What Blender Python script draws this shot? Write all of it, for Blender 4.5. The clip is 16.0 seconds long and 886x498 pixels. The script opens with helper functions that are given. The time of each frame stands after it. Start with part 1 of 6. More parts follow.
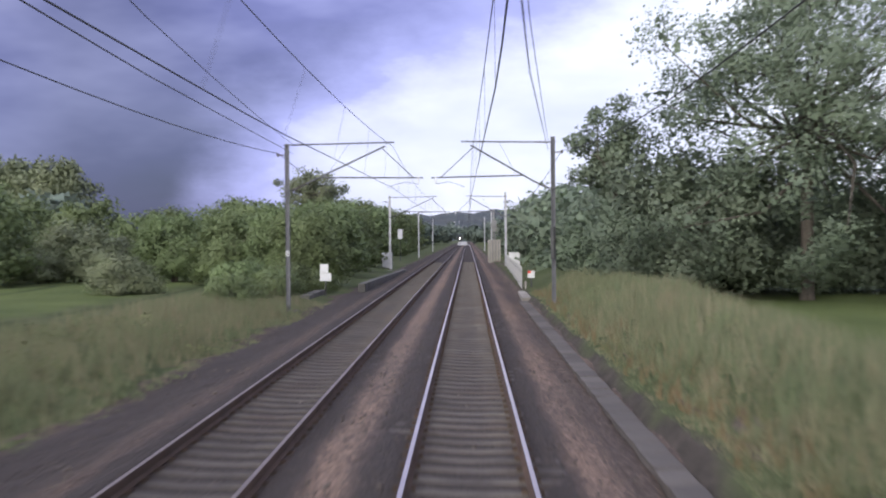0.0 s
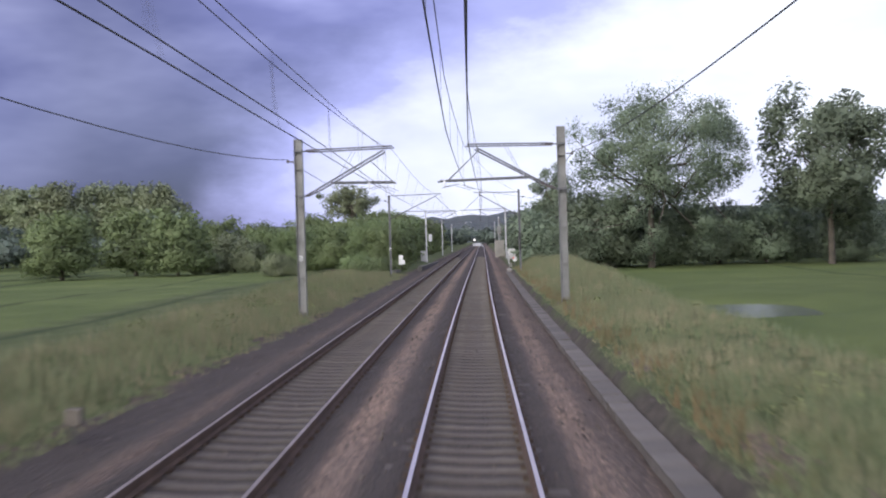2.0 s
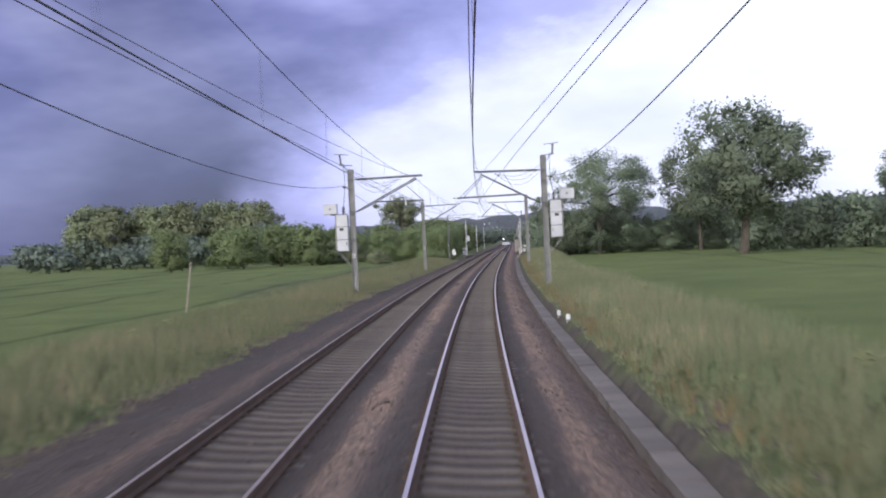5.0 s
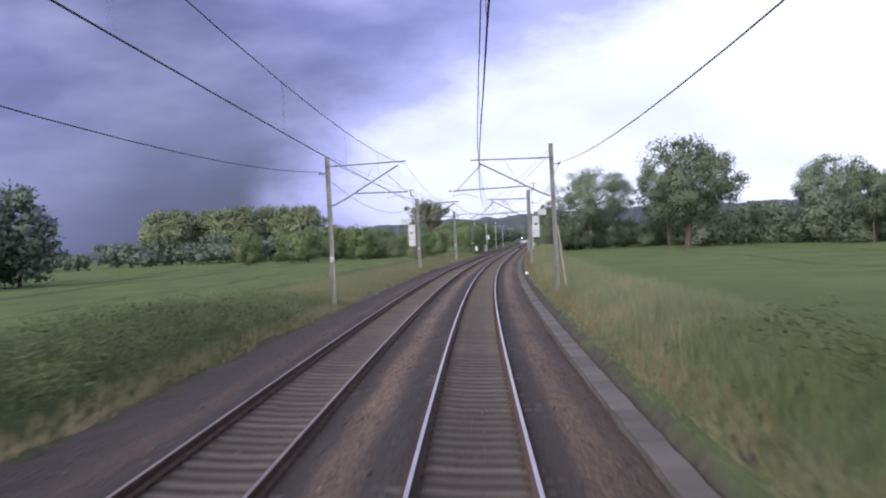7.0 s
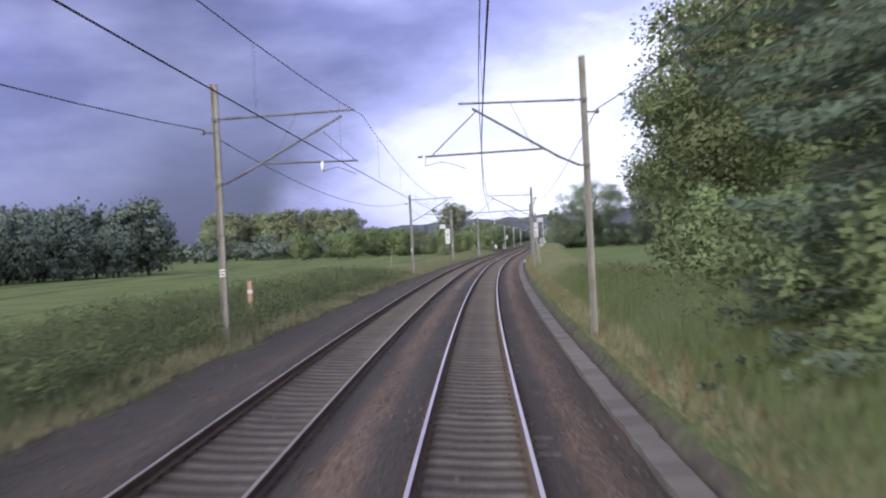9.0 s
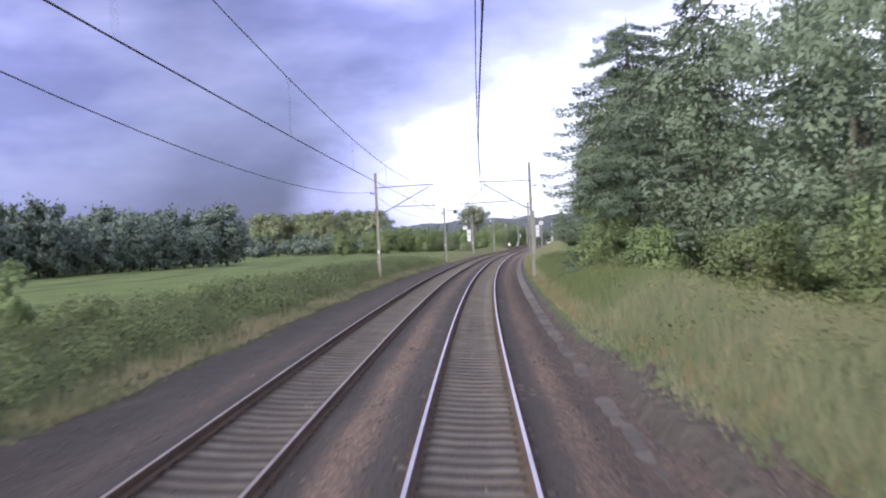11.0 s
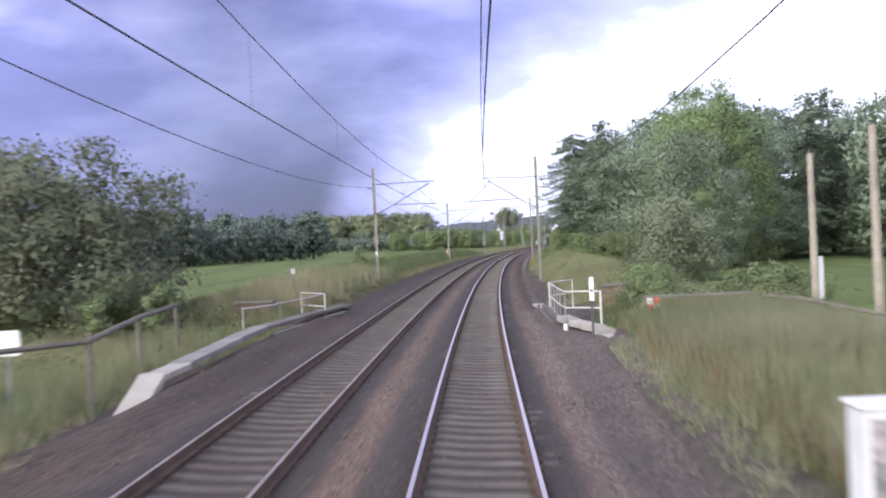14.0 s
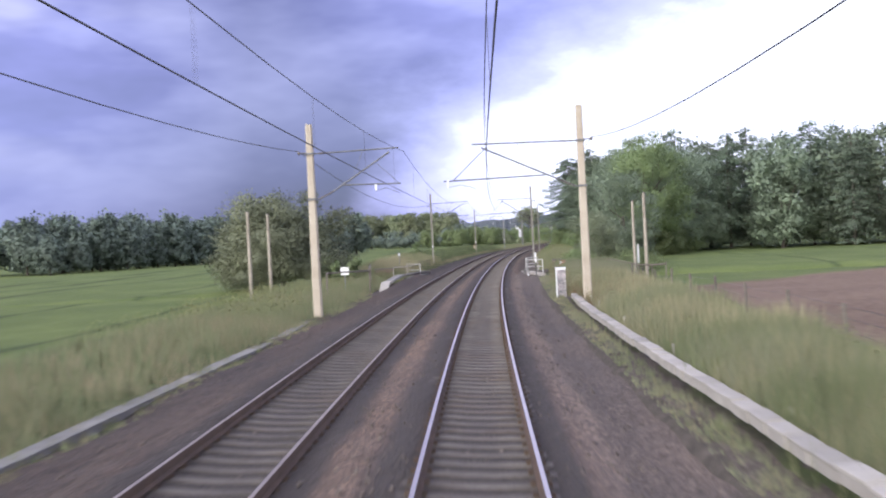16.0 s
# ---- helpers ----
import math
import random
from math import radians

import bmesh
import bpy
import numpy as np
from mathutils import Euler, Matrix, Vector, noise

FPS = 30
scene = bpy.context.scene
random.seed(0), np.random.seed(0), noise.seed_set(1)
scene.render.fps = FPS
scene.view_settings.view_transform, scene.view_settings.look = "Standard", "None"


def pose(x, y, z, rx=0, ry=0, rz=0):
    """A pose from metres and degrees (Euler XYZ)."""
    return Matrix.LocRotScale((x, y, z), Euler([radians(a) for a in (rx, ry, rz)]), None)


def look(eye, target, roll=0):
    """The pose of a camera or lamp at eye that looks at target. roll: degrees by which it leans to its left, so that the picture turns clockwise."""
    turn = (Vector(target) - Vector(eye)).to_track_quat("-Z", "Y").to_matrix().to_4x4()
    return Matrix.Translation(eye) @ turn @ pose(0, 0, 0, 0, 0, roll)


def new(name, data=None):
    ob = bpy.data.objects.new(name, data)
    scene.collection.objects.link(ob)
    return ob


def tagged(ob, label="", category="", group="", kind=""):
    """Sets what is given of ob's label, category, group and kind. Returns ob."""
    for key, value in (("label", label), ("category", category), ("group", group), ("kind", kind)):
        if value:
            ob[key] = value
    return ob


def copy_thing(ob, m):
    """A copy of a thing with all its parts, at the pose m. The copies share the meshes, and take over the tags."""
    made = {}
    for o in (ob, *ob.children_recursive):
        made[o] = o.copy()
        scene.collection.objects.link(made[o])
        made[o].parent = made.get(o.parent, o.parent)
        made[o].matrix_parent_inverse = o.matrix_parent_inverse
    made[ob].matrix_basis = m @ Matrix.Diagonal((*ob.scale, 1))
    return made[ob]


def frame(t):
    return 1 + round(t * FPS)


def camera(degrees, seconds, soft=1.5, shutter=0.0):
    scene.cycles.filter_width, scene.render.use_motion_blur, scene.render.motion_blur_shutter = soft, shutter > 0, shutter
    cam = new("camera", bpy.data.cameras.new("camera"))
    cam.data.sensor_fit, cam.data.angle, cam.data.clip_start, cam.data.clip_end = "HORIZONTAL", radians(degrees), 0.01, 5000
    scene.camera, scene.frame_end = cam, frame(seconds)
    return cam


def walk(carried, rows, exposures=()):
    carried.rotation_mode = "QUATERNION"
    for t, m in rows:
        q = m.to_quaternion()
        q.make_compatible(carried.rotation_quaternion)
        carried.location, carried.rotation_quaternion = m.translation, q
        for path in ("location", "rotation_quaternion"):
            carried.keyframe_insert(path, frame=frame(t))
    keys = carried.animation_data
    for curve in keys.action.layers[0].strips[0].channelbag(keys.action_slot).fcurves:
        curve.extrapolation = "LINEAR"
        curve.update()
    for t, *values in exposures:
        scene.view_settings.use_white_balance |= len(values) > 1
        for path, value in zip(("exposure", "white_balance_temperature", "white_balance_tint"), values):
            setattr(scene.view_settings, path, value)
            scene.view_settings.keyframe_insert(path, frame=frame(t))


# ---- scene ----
cam = camera(43.60, 16.0, soft=2.0, shutter=0.4)
# seconds, x, y, z, yaw, pitch, roll
PATH = [
    (0, -0.006, -0.000, 2.714, 1.174, -0.567, -0.559),
    (0.5, 0.015, -12.750, 2.711, 1.311, -0.518, -0.943),
    (1, 0.064, -25.495, 2.708, 1.464, -0.537, -1.246),
    (1.5, 0.149, -38.218, 2.704, 1.695, -0.493, -1.480),
    (2, 0.280, -50.969, 2.701, 1.938, -0.433, -1.734),
    (2.5, 0.464, -63.713, 2.697, 2.189, -0.409, -1.982),
    (3, 0.707, -76.432, 2.694, 2.454, -0.404, -2.276),
    (3.5, 1.011, -89.121, 2.690, 2.775, -0.380, -2.585),
    (4, 1.379, -101.768, 2.688, 3.036, -0.349, -2.648),
    (4.5, 1.808, -114.432, 2.694, 3.335, -0.354, -2.688),
    (5, 2.302, -127.060, 2.700, 3.619, -0.358, -2.729),
    (5.5, 2.857, -139.644, 2.706, 3.889, -0.363, -2.769),
    (6, 3.468, -152.172, 2.712, 4.144, -0.368, -2.809),
    (6.5, 4.132, -164.624, 2.718, 4.400, -0.373, -2.849),
    (7, 4.850, -177.009, 2.725, 4.758, -0.385, -2.926),
    (7.5, 5.619, -189.267, 2.730, 5.019, -0.414, -3.020),
    (8, 6.441, -201.429, 2.735, 5.303, -0.429, -3.039),
    (8.5, 7.310, -213.477, 2.726, 5.608, -0.415, -2.837),
    (9, 8.231, -225.411, 2.717, 5.922, -0.358, -2.872),
    (9.5, 9.210, -237.342, 2.709, 6.169, -0.369, -2.821),
    (10, 10.242, -249.209, 2.700, 6.414, -0.379, -2.770),
    (10.5, 11.327, -261.025, 2.692, 6.659, -0.389, -2.720),
    (11, 12.466, -272.791, 2.683, 6.905, -0.399, -2.669),
    (11.5, 13.657, -284.498, 2.675, 7.151, -0.409, -2.619),
    (12, 14.904, -296.183, 2.667, 7.532, -0.422, -2.665),
    (12.5, 16.199, -307.774, 2.676, 7.856, -0.420, -2.692),
    (13, 17.544, -319.291, 2.692, 8.189, -0.407, -2.699),
    (13.5, 18.951, -330.843, 2.709, 8.503, -0.420, -2.610),
    (14, 20.430, -342.503, 2.725, 8.830, -0.397, -2.668),
    (14.5, 21.969, -354.169, 2.742, 9.160, -0.450, -2.744),
    (15, 23.570, -365.851, 2.758, 9.496, -0.460, -2.836),
    (15.5, 25.240, -377.587, 2.775, 9.759, -0.468, -2.880),
    (16, 26.969, -389.286, 2.792, 10.093, -0.478, -2.955),
]


def aim(x, y, z, yaw, pitch, roll):
    a, b = radians(yaw), radians(pitch)
    way = Vector((-math.sin(a) * math.cos(b), math.cos(a) * math.cos(b), math.sin(b)))
    return look((x, y, z), Vector((x, y, z)) + way, roll)


# the camera opens up as the storm fills its view
EXPOSURES = [(0, .27), (4, .28), (7, .34), (8, .38), (9.2, .52), (10, .7), (11.5, .92), (12.5, .98), (14, .92), (16, .84)]
walk(cam, [(t, aim(*p)) for t, *p in PATH], [(t, stops, 6050, 10) for t, stops in EXPOSURES])


# ---- world, sun ----
def node(tree, kind, **values):
    n = tree.nodes.new(kind)
    for key, value in values.items():
        n.inputs[key].default_value = value
    return n


def math_node(tree, op, a, b=0.0, clamp=False):
    n = tree.nodes.new("ShaderNodeMath")
    n.operation, n.use_clamp = op, clamp
    for i, v in enumerate((a, b)):
        if isinstance(v, (int, float)):
            n.inputs[i].default_value = v
        else:
            tree.links.new(v, n.inputs[i])
    return n.outputs[0]


def ramp_node(tree, fac, stops, mode="LINEAR"):
    n = tree.nodes.new("ShaderNodeValToRGB")
    n.color_ramp.interpolation = mode
    el = n.color_ramp.elements
    while len(el) < len(stops):
        el.new(0.5)
    for e, (p, c) in zip(el, stops):
        e.position, e.color = p, (*c, 1) if len(c) == 3 else c
    tree.links.new(fac, n.inputs[0])
    return n.outputs[0]


def mix_node(tree, fac, a, b, mode="MIX"):
    n = tree.nodes.new("ShaderNodeMixRGB")
    n.blend_type = mode
    for i, v in enumerate((fac, a, b)):
        if isinstance(v, (int, float)):
            n.inputs[i].default_value = v
        elif isinstance(v, tuple):
            n.inputs[i].default_value = (*v, 1)
        else:
            tree.links.new(v, n.inputs[i])
    return n.outputs[0]


def noise_node(tree, vector, scale, detail=4.0, rough=0.55, stretch=None):
    if stretch:
        m = tree.nodes.new("ShaderNodeMapping")
        m.inputs["Scale"].default_value = stretch
        tree.links.new(vector, m.inputs["Vector"])
        vector = m.outputs[0]
    n = node(tree, "ShaderNodeTexNoise", Scale=scale, Detail=detail, Roughness=rough)
    tree.links.new(vector, n.inputs["Vector"])
    return n.outputs["Fac"]


SUN_UP, SUN_WAY = 20.0, 205.0  # elevation, compass way (from +y, clockwise) the light comes from

world = bpy.data.worlds.new("stormy_evening")
scene.world = world
world.use_nodes = True
wt = world.node_tree
back = wt.nodes["Background"]
way = wt.nodes.new("ShaderNodeTexCoord").outputs["Generated"]
sep = wt.nodes.new("ShaderNodeSeparateXYZ")
wt.links.new(way, sep.inputs[0])
wx, wy, wz = sep.outputs
azi = math_node(wt, "ARCTAN2", wx, wy)  # 0 ahead, positive to the right
puff = noise_node(wt, way, 5.0, 6.0, 0.6, (1.0, 1.0, 2.2))
puff2 = noise_node(wt, way, 2.3, 5.0, 0.55, (1.0, 1.0, 2.6))
wob = math_node(wt, "MULTIPLY", math_node(wt, "SUBTRACT", puff, 0.5), 0.16)
# the storm cloud: left of the break at the horizon, and above a rising edge
edge_a = math_node(wt, "SUBTRACT", -0.135, azi)
edge_b = math_node(wt, "SUBTRACT", wz, math_node(wt, "ADD", 0.15, math_node(wt, "MULTIPLY", azi, 0.46)))
cover = math_node(wt, "ADD", math_node(wt, "MAXIMUM", edge_a, edge_b), wob)
dark = wt.nodes.new("ShaderNodeMapRange")
dark.interpolation_type = "SMOOTHSTEP"
dark.inputs["From Min"].default_value, dark.inputs["From Max"].default_value = -0.05, 0.12
wt.links.new(cover, dark.inputs["Value"])
storm = ramp_node(wt, puff2, [(0.30, (0.075, 0.082, 0.165)), (0.50, (0.165, 0.165, 0.36)), (0.66, (0.36, 0.36, 0.62)), (0.8, (0.6, 0.6, 0.82))])
# heavier rain towards the horizon ahead and left
low = wt.nodes.new("ShaderNodeMapRange")
low.inputs["From Min"].default_value, low.inputs["From Max"].default_value = 0.0, 0.15
low.inputs["To Min"].default_value, low.inputs["To Max"].default_value = 0.75, 0.0
wt.links.new(wz, low.inputs["Value"])
storm = mix_node(wt, low.outputs[0], storm, (0.095, 0.11, 0.23))
# the cloud is thickest left of the break, and thins further left
side = wt.nodes.new("ShaderNodeMapRange")
side.inputs["From Min"].default_value, side.inputs["From Max"].default_value = -0.34, -0.56
side.inputs["To Min"].default_value, side.inputs["To Max"].default_value = 0.71, 1.4
wt.links.new(azi, side.inputs["Value"])
storm = mix_node(wt, 1.0, storm, side.outputs[0], "MULTIPLY")
# the cloud glows towards its edge, high over the break
glow_up, glow_in = wt.nodes.new("ShaderNodeMapRange"), wt.nodes.new("ShaderNodeMapRange")
for n, a, b, v in ((glow_up, 0.1, 0.22, wz), (glow_in, -0.34, -0.14, azi)):
    n.interpolation_type = "SMOOTHSTEP"
    n.inputs["From Min"].default_value, n.inputs["From Max"].default_value = a, b
    wt.links.new(v, n.inputs["Value"])
lit = math_node(wt, "ADD", 1.0, math_node(wt, "MULTIPLY", math_node(wt, "MULTIPLY", glow_up.outputs[0], glow_in.outputs[0]), 0.9))
storm = mix_node(wt, 1.0, storm, lit, "MULTIPLY")
# paler banks of cloud far left
bank = noise_node(wt, way, 3.4, 4.0, 0.5, (1.0, 1.0, 3.2))
far_left = wt.nodes.new("ShaderNodeMapRange")
far_left.interpolation_type = "SMOOTHSTEP"
far_left.inputs["From Min"].default_value, far_left.inputs["From Max"].default_value = -0.35, -0.52
wt.links.new(azi, far_left.inputs["Value"])
bank = math_node(wt, "MULTIPLY", ramp_node(wt, bank, [(0.47, (0, 0, 0)), (0.64, (0.5, 0.5, 0.5))], "EASE"), math_node(wt, "MULTIPLY", far_left.outputs[0], math_node(wt, "MULTIPLY", math_node(wt, "SUBTRACT", wz, 0.05), 9.0, True)))
storm = mix_node(wt, bank, storm, (0.66, 0.64, 0.80))
# thinner, sunlit cloud behind the camera
behind = wt.nodes.new("ShaderNodeMapRange")
behind.interpolation_type = "SMOOTHSTEP"
behind.inputs["From Min"].default_value, behind.inputs["From Max"].default_value = 0.35, -0.6
wt.links.new(wy, behind.inputs["Value"])
storm = mix_node(wt, behind.outputs[0], storm, ramp_node(wt, puff2, [(0.3, (1.8, 1.8, 1.92)), (0.7, (2.9, 2.8, 2.7))]))
clear = ramp_node(wt, puff2, [(0.28, (0.60, 0.62, 0.86)), (0.45, (0.84, 0.84, 1.04)), (0.6, (1.12, 1.12, 1.18))])
# the cloud's edge: white, then lilac where it thins, then grey
clouds = mix_node(wt, ramp_node(wt, dark.outputs[0], [(0.0, (0, 0, 0)), (0.45, (1, 1, 1))]), clear, (0.50, 0.50, 0.92))
clouds = mix_node(wt, ramp_node(wt, dark.outputs[0], [(0.4, (0, 0, 0)), (1.0, (1, 1, 1))]), clouds, storm)
sky = wt.nodes.new("ShaderNodeTexSky")
sky.sky_type, sky.sun_disc = "NISHITA", False
sky.sun_elevation, sky.sun_rotation = radians(SUN_UP), radians(SUN_WAY)
thin = mix_node(wt, 1.0, sky.outputs[0], (0.09, 0.09, 0.09), "MULTIPLY")
wt.links.new(mix_node(wt, 0.9, thin, clouds), back.inputs["Color"])
back.inputs["Strength"].default_value = 1.0

sun = new("sun", bpy.data.lights.new("sun", "SUN"))
sun.data.energy, sun.data.angle, sun.data.color = 2.0, radians(60), (1.0, 0.9, 0.76)
_a, _b = radians(SUN_WAY), radians(SUN_UP)
sun.matrix_world = look((math.sin(_a) * math.cos(_b) * 50, math.cos(_a) * math.cos(_b) * 50, math.sin(_b) * 50), (0, 0, 0))


# ---- materials ----
def surface(name, dark_tone, light_tone, scale=3.0, rough=0.85, bump=0.3, fine=40.0, metal=0.0, stain=None, stain_amount=0.4,
            coords="Object", spread=(0.35, 0.65), each=0.0, bump_size=0.02):
    """A worn surface: two scales of tone, fine relief, an optional stain colour, tone by piece."""
    m = bpy.data.materials.new(name)
    m.use_nodes = True
    t = m.node_tree
    b = t.nodes["Principled BSDF"]
    tc = t.nodes.new("ShaderNodeTexCoord").outputs[coords]
    big, small = noise_node(t, tc, scale, 5.0), noise_node(t, tc, fine, 4.0, 0.7)
    fac = math_node(t, "ADD", math_node(t, "MULTIPLY", big, 0.6), math_node(t, "MULTIPLY", small, 0.4))
    col = ramp_node(t, fac, [(spread[0], dark_tone), (spread[1], light_tone)])
    if stain:
        patch = noise_node(t, tc, scale * 0.37, 6.0, 0.65)
        col = mix_node(t, ramp_node(t, patch, [(0.5, (0, 0, 0)), (0.68, (stain_amount,) * 3)]), col, stain)
    if each:
        info = t.nodes.new("ShaderNodeObjectInfo").outputs["Random"]
        v = math_node(t, "ADD", 1.0 - each / 2, math_node(t, "MULTIPLY", info, each))
        hsv = t.nodes.new("ShaderNodeHueSaturation")
        t.links.new(v, hsv.inputs["Value"])
        t.links.new(col, hsv.inputs["Color"])
        col = hsv.outputs[0]
    t.links.new(col, b.inputs["Base Color"])
    b.inputs["Roughness"].default_value, b.inputs["Metallic"].default_value = rough, metal
    bp = node(t, "ShaderNodeBump", Strength=bump, Distance=bump_size)
    t.links.new(small, bp.inputs["Height"])
    t.links.new(bp.outputs[0], b.inputs["Normal"])
    return m


def leaf_surface(name, tones, glow=0.35, rough=0.6, patch=0.0, other=(0.3, 0.25, 0.1)):
    """Leaves or blades: tone by leaf, and the share glow of it passing through; patch: large patches of another tone."""
    m = bpy.data.materials.new(name)
    m.use_nodes = True
    t = m.node_tree
    b = t.nodes["Principled BSDF"]
    rnd = t.nodes.new("ShaderNodeNewGeometry").outputs["Random Per Island"]
    n = len(tones)
    col = ramp_node(t, rnd, [(i / (n - 1), c) for i, c in enumerate(tones)])
    tc = t.nodes.new("ShaderNodeTexCoord").outputs["Object"]
    if patch:
        where = noise_node(t, tc, patch, 4.0, 0.6)
        where = math_node(t, "ADD", math_node(t, "MULTIPLY", where, 0.8), math_node(t, "MULTIPLY", rnd, 0.2))
        col = mix_node(t, ramp_node(t, where, [(0.44, (0, 0, 0)), (0.6, (1, 1, 1))]), col, other)
    else:
        tone = noise_node(t, tc, 0.5, 3.0)
        col = mix_node(t, 1.0, col, ramp_node(t, tone, [(0.3, (0.75, 0.75, 0.75)), (0.7, (1.2, 1.2, 1.1))]), "MULTIPLY")
    own = t.nodes.new("ShaderNodeObjectInfo").outputs["Random"]
    hsv = t.nodes.new("ShaderNodeHueSaturation")
    t.links.new(math_node(t, "ADD", 0.84, math_node(t, "MULTIPLY", own, 0.32)), hsv.inputs["Value"])
    t.links.new(math_node(t, "ADD", 0.488, math_node(t, "MULTIPLY", own, 0.02)), hsv.inputs["Hue"])
    t.links.new(col, hsv.inputs["Color"])
    col = hsv.outputs[0]
    t.links.new(col, b.inputs["Base Color"])
    b.inputs["Roughness"].default_value = rough
    b.inputs["Specular IOR Level"].default_value = 0.2
    tr = t.nodes.new("ShaderNodeBsdfTranslucent")
    t.links.new(mix_node(t, 1.0, col, (glow, glow, glow * 0.9), "MULTIPLY"), tr.inputs["Color"])
    mix = t.nodes.new("ShaderNodeAddShader")
    t.links.new(b.outputs[0], mix.inputs[0])
    t.links.new(tr.outputs[0], mix.inputs[1])
    t.links.new(mix.outputs[0], t.nodes["Material Output"].inputs["Surface"])
    return m


def ballast_surface():
    """Crushed stone by Voronoi cells, with brake-dust and oil bands along the track (u: metres across, v: metres along)."""
    m = bpy.data.materials.new("ballast_stone")
    m.use_nodes = True
    t = m.node_tree
    b = t.nodes["Principled BSDF"]
    uv = t.nodes.new("ShaderNodeTexCoord").outputs["UV"]
    vo = node(t, "ShaderNodeTexVoronoi", Scale=17.0)
    t.links.new(uv, vo.inputs["Vector"])
    tone = ramp_node(t, math_node(t, "MULTIPLY", vo.outputs["Color"], 1.0), [(0.15, (0.056, 0.043, 0.034)), (0.5, (0.098, 0.075, 0.06)), (0.9, (0.185, 0.142, 0.114))])
    gap = ramp_node(t, vo.outputs["Distance"], [(0.25, (1, 1, 1)), (0.75, (0.45, 0.45, 0.45))])
    col = mix_node(t, 1.0, tone, gap, "MULTIPLY")
    big = noise_node(t, uv, 0.35, 5.0, 0.6, (1.0, 0.25, 1.0))
    col = mix_node(t, 1.0, col, ramp_node(t, big, [(0.3, (0.7, 0.7, 0.74)), (0.7, (1.25, 1.15, 1.08))]), "MULTIPLY")
    # paler stone along the first stretch, darker and browner beyond it
    sv = t.nodes.new("ShaderNodeSeparateXYZ")
    t.links.new(uv, sv.inputs[0])
    run_tone = math_node(t, "MULTIPLY", math_node(t, "SUBTRACT", sv.outputs[1], 90.0), 0.012, True)
    col = mix_node(t, 1.0, col, ramp_node(t, run_tone, [(0.0, (1.3, 1.27, 1.25)), (1.0, (0.77, 0.72, 0.68))]), "MULTIPLY")
    # paler sandy crests of the bed between the tracks and on the shoulder
    sx = t.nodes.new("ShaderNodeSeparateXYZ")
    t.links.new(uv, sx.inputs[0])
    wander = math_node(t, "MULTIPLY", math_node(t, "SUBTRACT", noise_node(t, uv, 0.9, 4.0, 0.6, (1.0, 0.3, 1.0)), 0.5), 0.5)
    across = math_node(t, "ADD", sx.outputs[0], wander)
    for centre, half in ((-1.72, 0.5), (1.62, 0.45)):
        d = math_node(t, "ABSOLUTE", math_node(t, "SUBTRACT", across, centre))
        w = math_node(t, "SUBTRACT", 1.0, math_node(t, "DIVIDE", d, half), True)
        col = mix_node(t, ramp_node(t, w, [(0.0, (0, 0, 0)), (0.6, (0.75, 0.75, 0.75))]), col, mix_node(t, 1.0, col, (2.0, 1.92, 1.86), "MULTIPLY"))
    # the dark lower-left vignette is put into the second track's bed colour
    other = math_node(t, "MULTIPLY", math_node(t, "SUBTRACT", -1.7, across), 1.2, True)
    col = mix_node(t, other, col, mix_node(t, 1.0, col, (0.76, 0.74, 0.72), "MULTIPLY"))
    # greasy, dust-dark bands beside the rails, ragged at their edges
    su = t.nodes.new("ShaderNodeSeparateXYZ")
    t.links.new(uv, su.inputs[0])
    rag = math_node(t, "MULTIPLY", math_node(t, "SUBTRACT", noise_node(t, uv, 1.3, 5.0, 0.6, (1.0, 0.35, 1.0)), 0.5), 0.45)
    u = math_node(t, "ADD", su.outputs[0], rag)
    dark_band = 0.0
    for centre, half in ((1.05, 0.42), (-1.1, 0.46), (-2.3, 0.36), (-4.45, 0.36), (0.0, 1.15), (-3.36, 1.15)):
        d = math_node(t, "ABSOLUTE", math_node(t, "SUBTRACT", u, centre))
        w = math_node(t, "SUBTRACT", 1.0, math_node(t, "DIVIDE", d, half), True)
        dark_band = w if isinstance(dark_band, float) else math_node(t, "MAXIMUM", dark_band, w)
    # ash cess left of the tracks, darkened further for the lower-left vignette
    ash = math_node(t, "SUBTRACT", 1.0, math_node(t, "DIVIDE", math_node(t, "ABSOLUTE", math_node(t, "ADD", u, 6.2)), 1.2), True)
    ash = math_node(t, "MULTIPLY", ash, math_node(t, "MULTIPLY", math_node(t, "SUBTRACT", 300.0, sv.outputs[1]), 0.03, True))
    dark_band = math_node(t, "MAXIMUM", dark_band, ash)
    gravel = math_node(t, "MULTIPLY", math_node(t, "MULTIPLY", math_node(t, "SUBTRACT", u, 1.15), 1.3, True), math_node(t, "MULTIPLY", math_node(t, "SUBTRACT", sv.outputs[1], 292.0), 0.1, True))
    dark_band = math_node(t, "MULTIPLY", dark_band, math_node(t, "SUBTRACT", 1.0, gravel))
    col = mix_node(t, gravel, col, mix_node(t, 1.0, col, (1.36, 1.52, 1.68), "MULTIPLY"))
    col = mix_node(t, ramp_node(t, dark_band, [(0.0, (0, 0, 0)), (0.6, (0.8, 0.8, 0.8))]), col, (0.032, 0.025, 0.021))
    t.links.new(col, b.inputs["Base Color"])
    b.inputs["Roughness"].default_value = 0.9
    bp = node(t, "ShaderNodeBump", Strength=0.9, Distance=0.05)
    bp.invert = True
    t.links.new(vo.outputs["Distance"], bp.inputs["Height"])
    t.links.new(bp.outputs[0], b.inputs["Normal"])
    return m


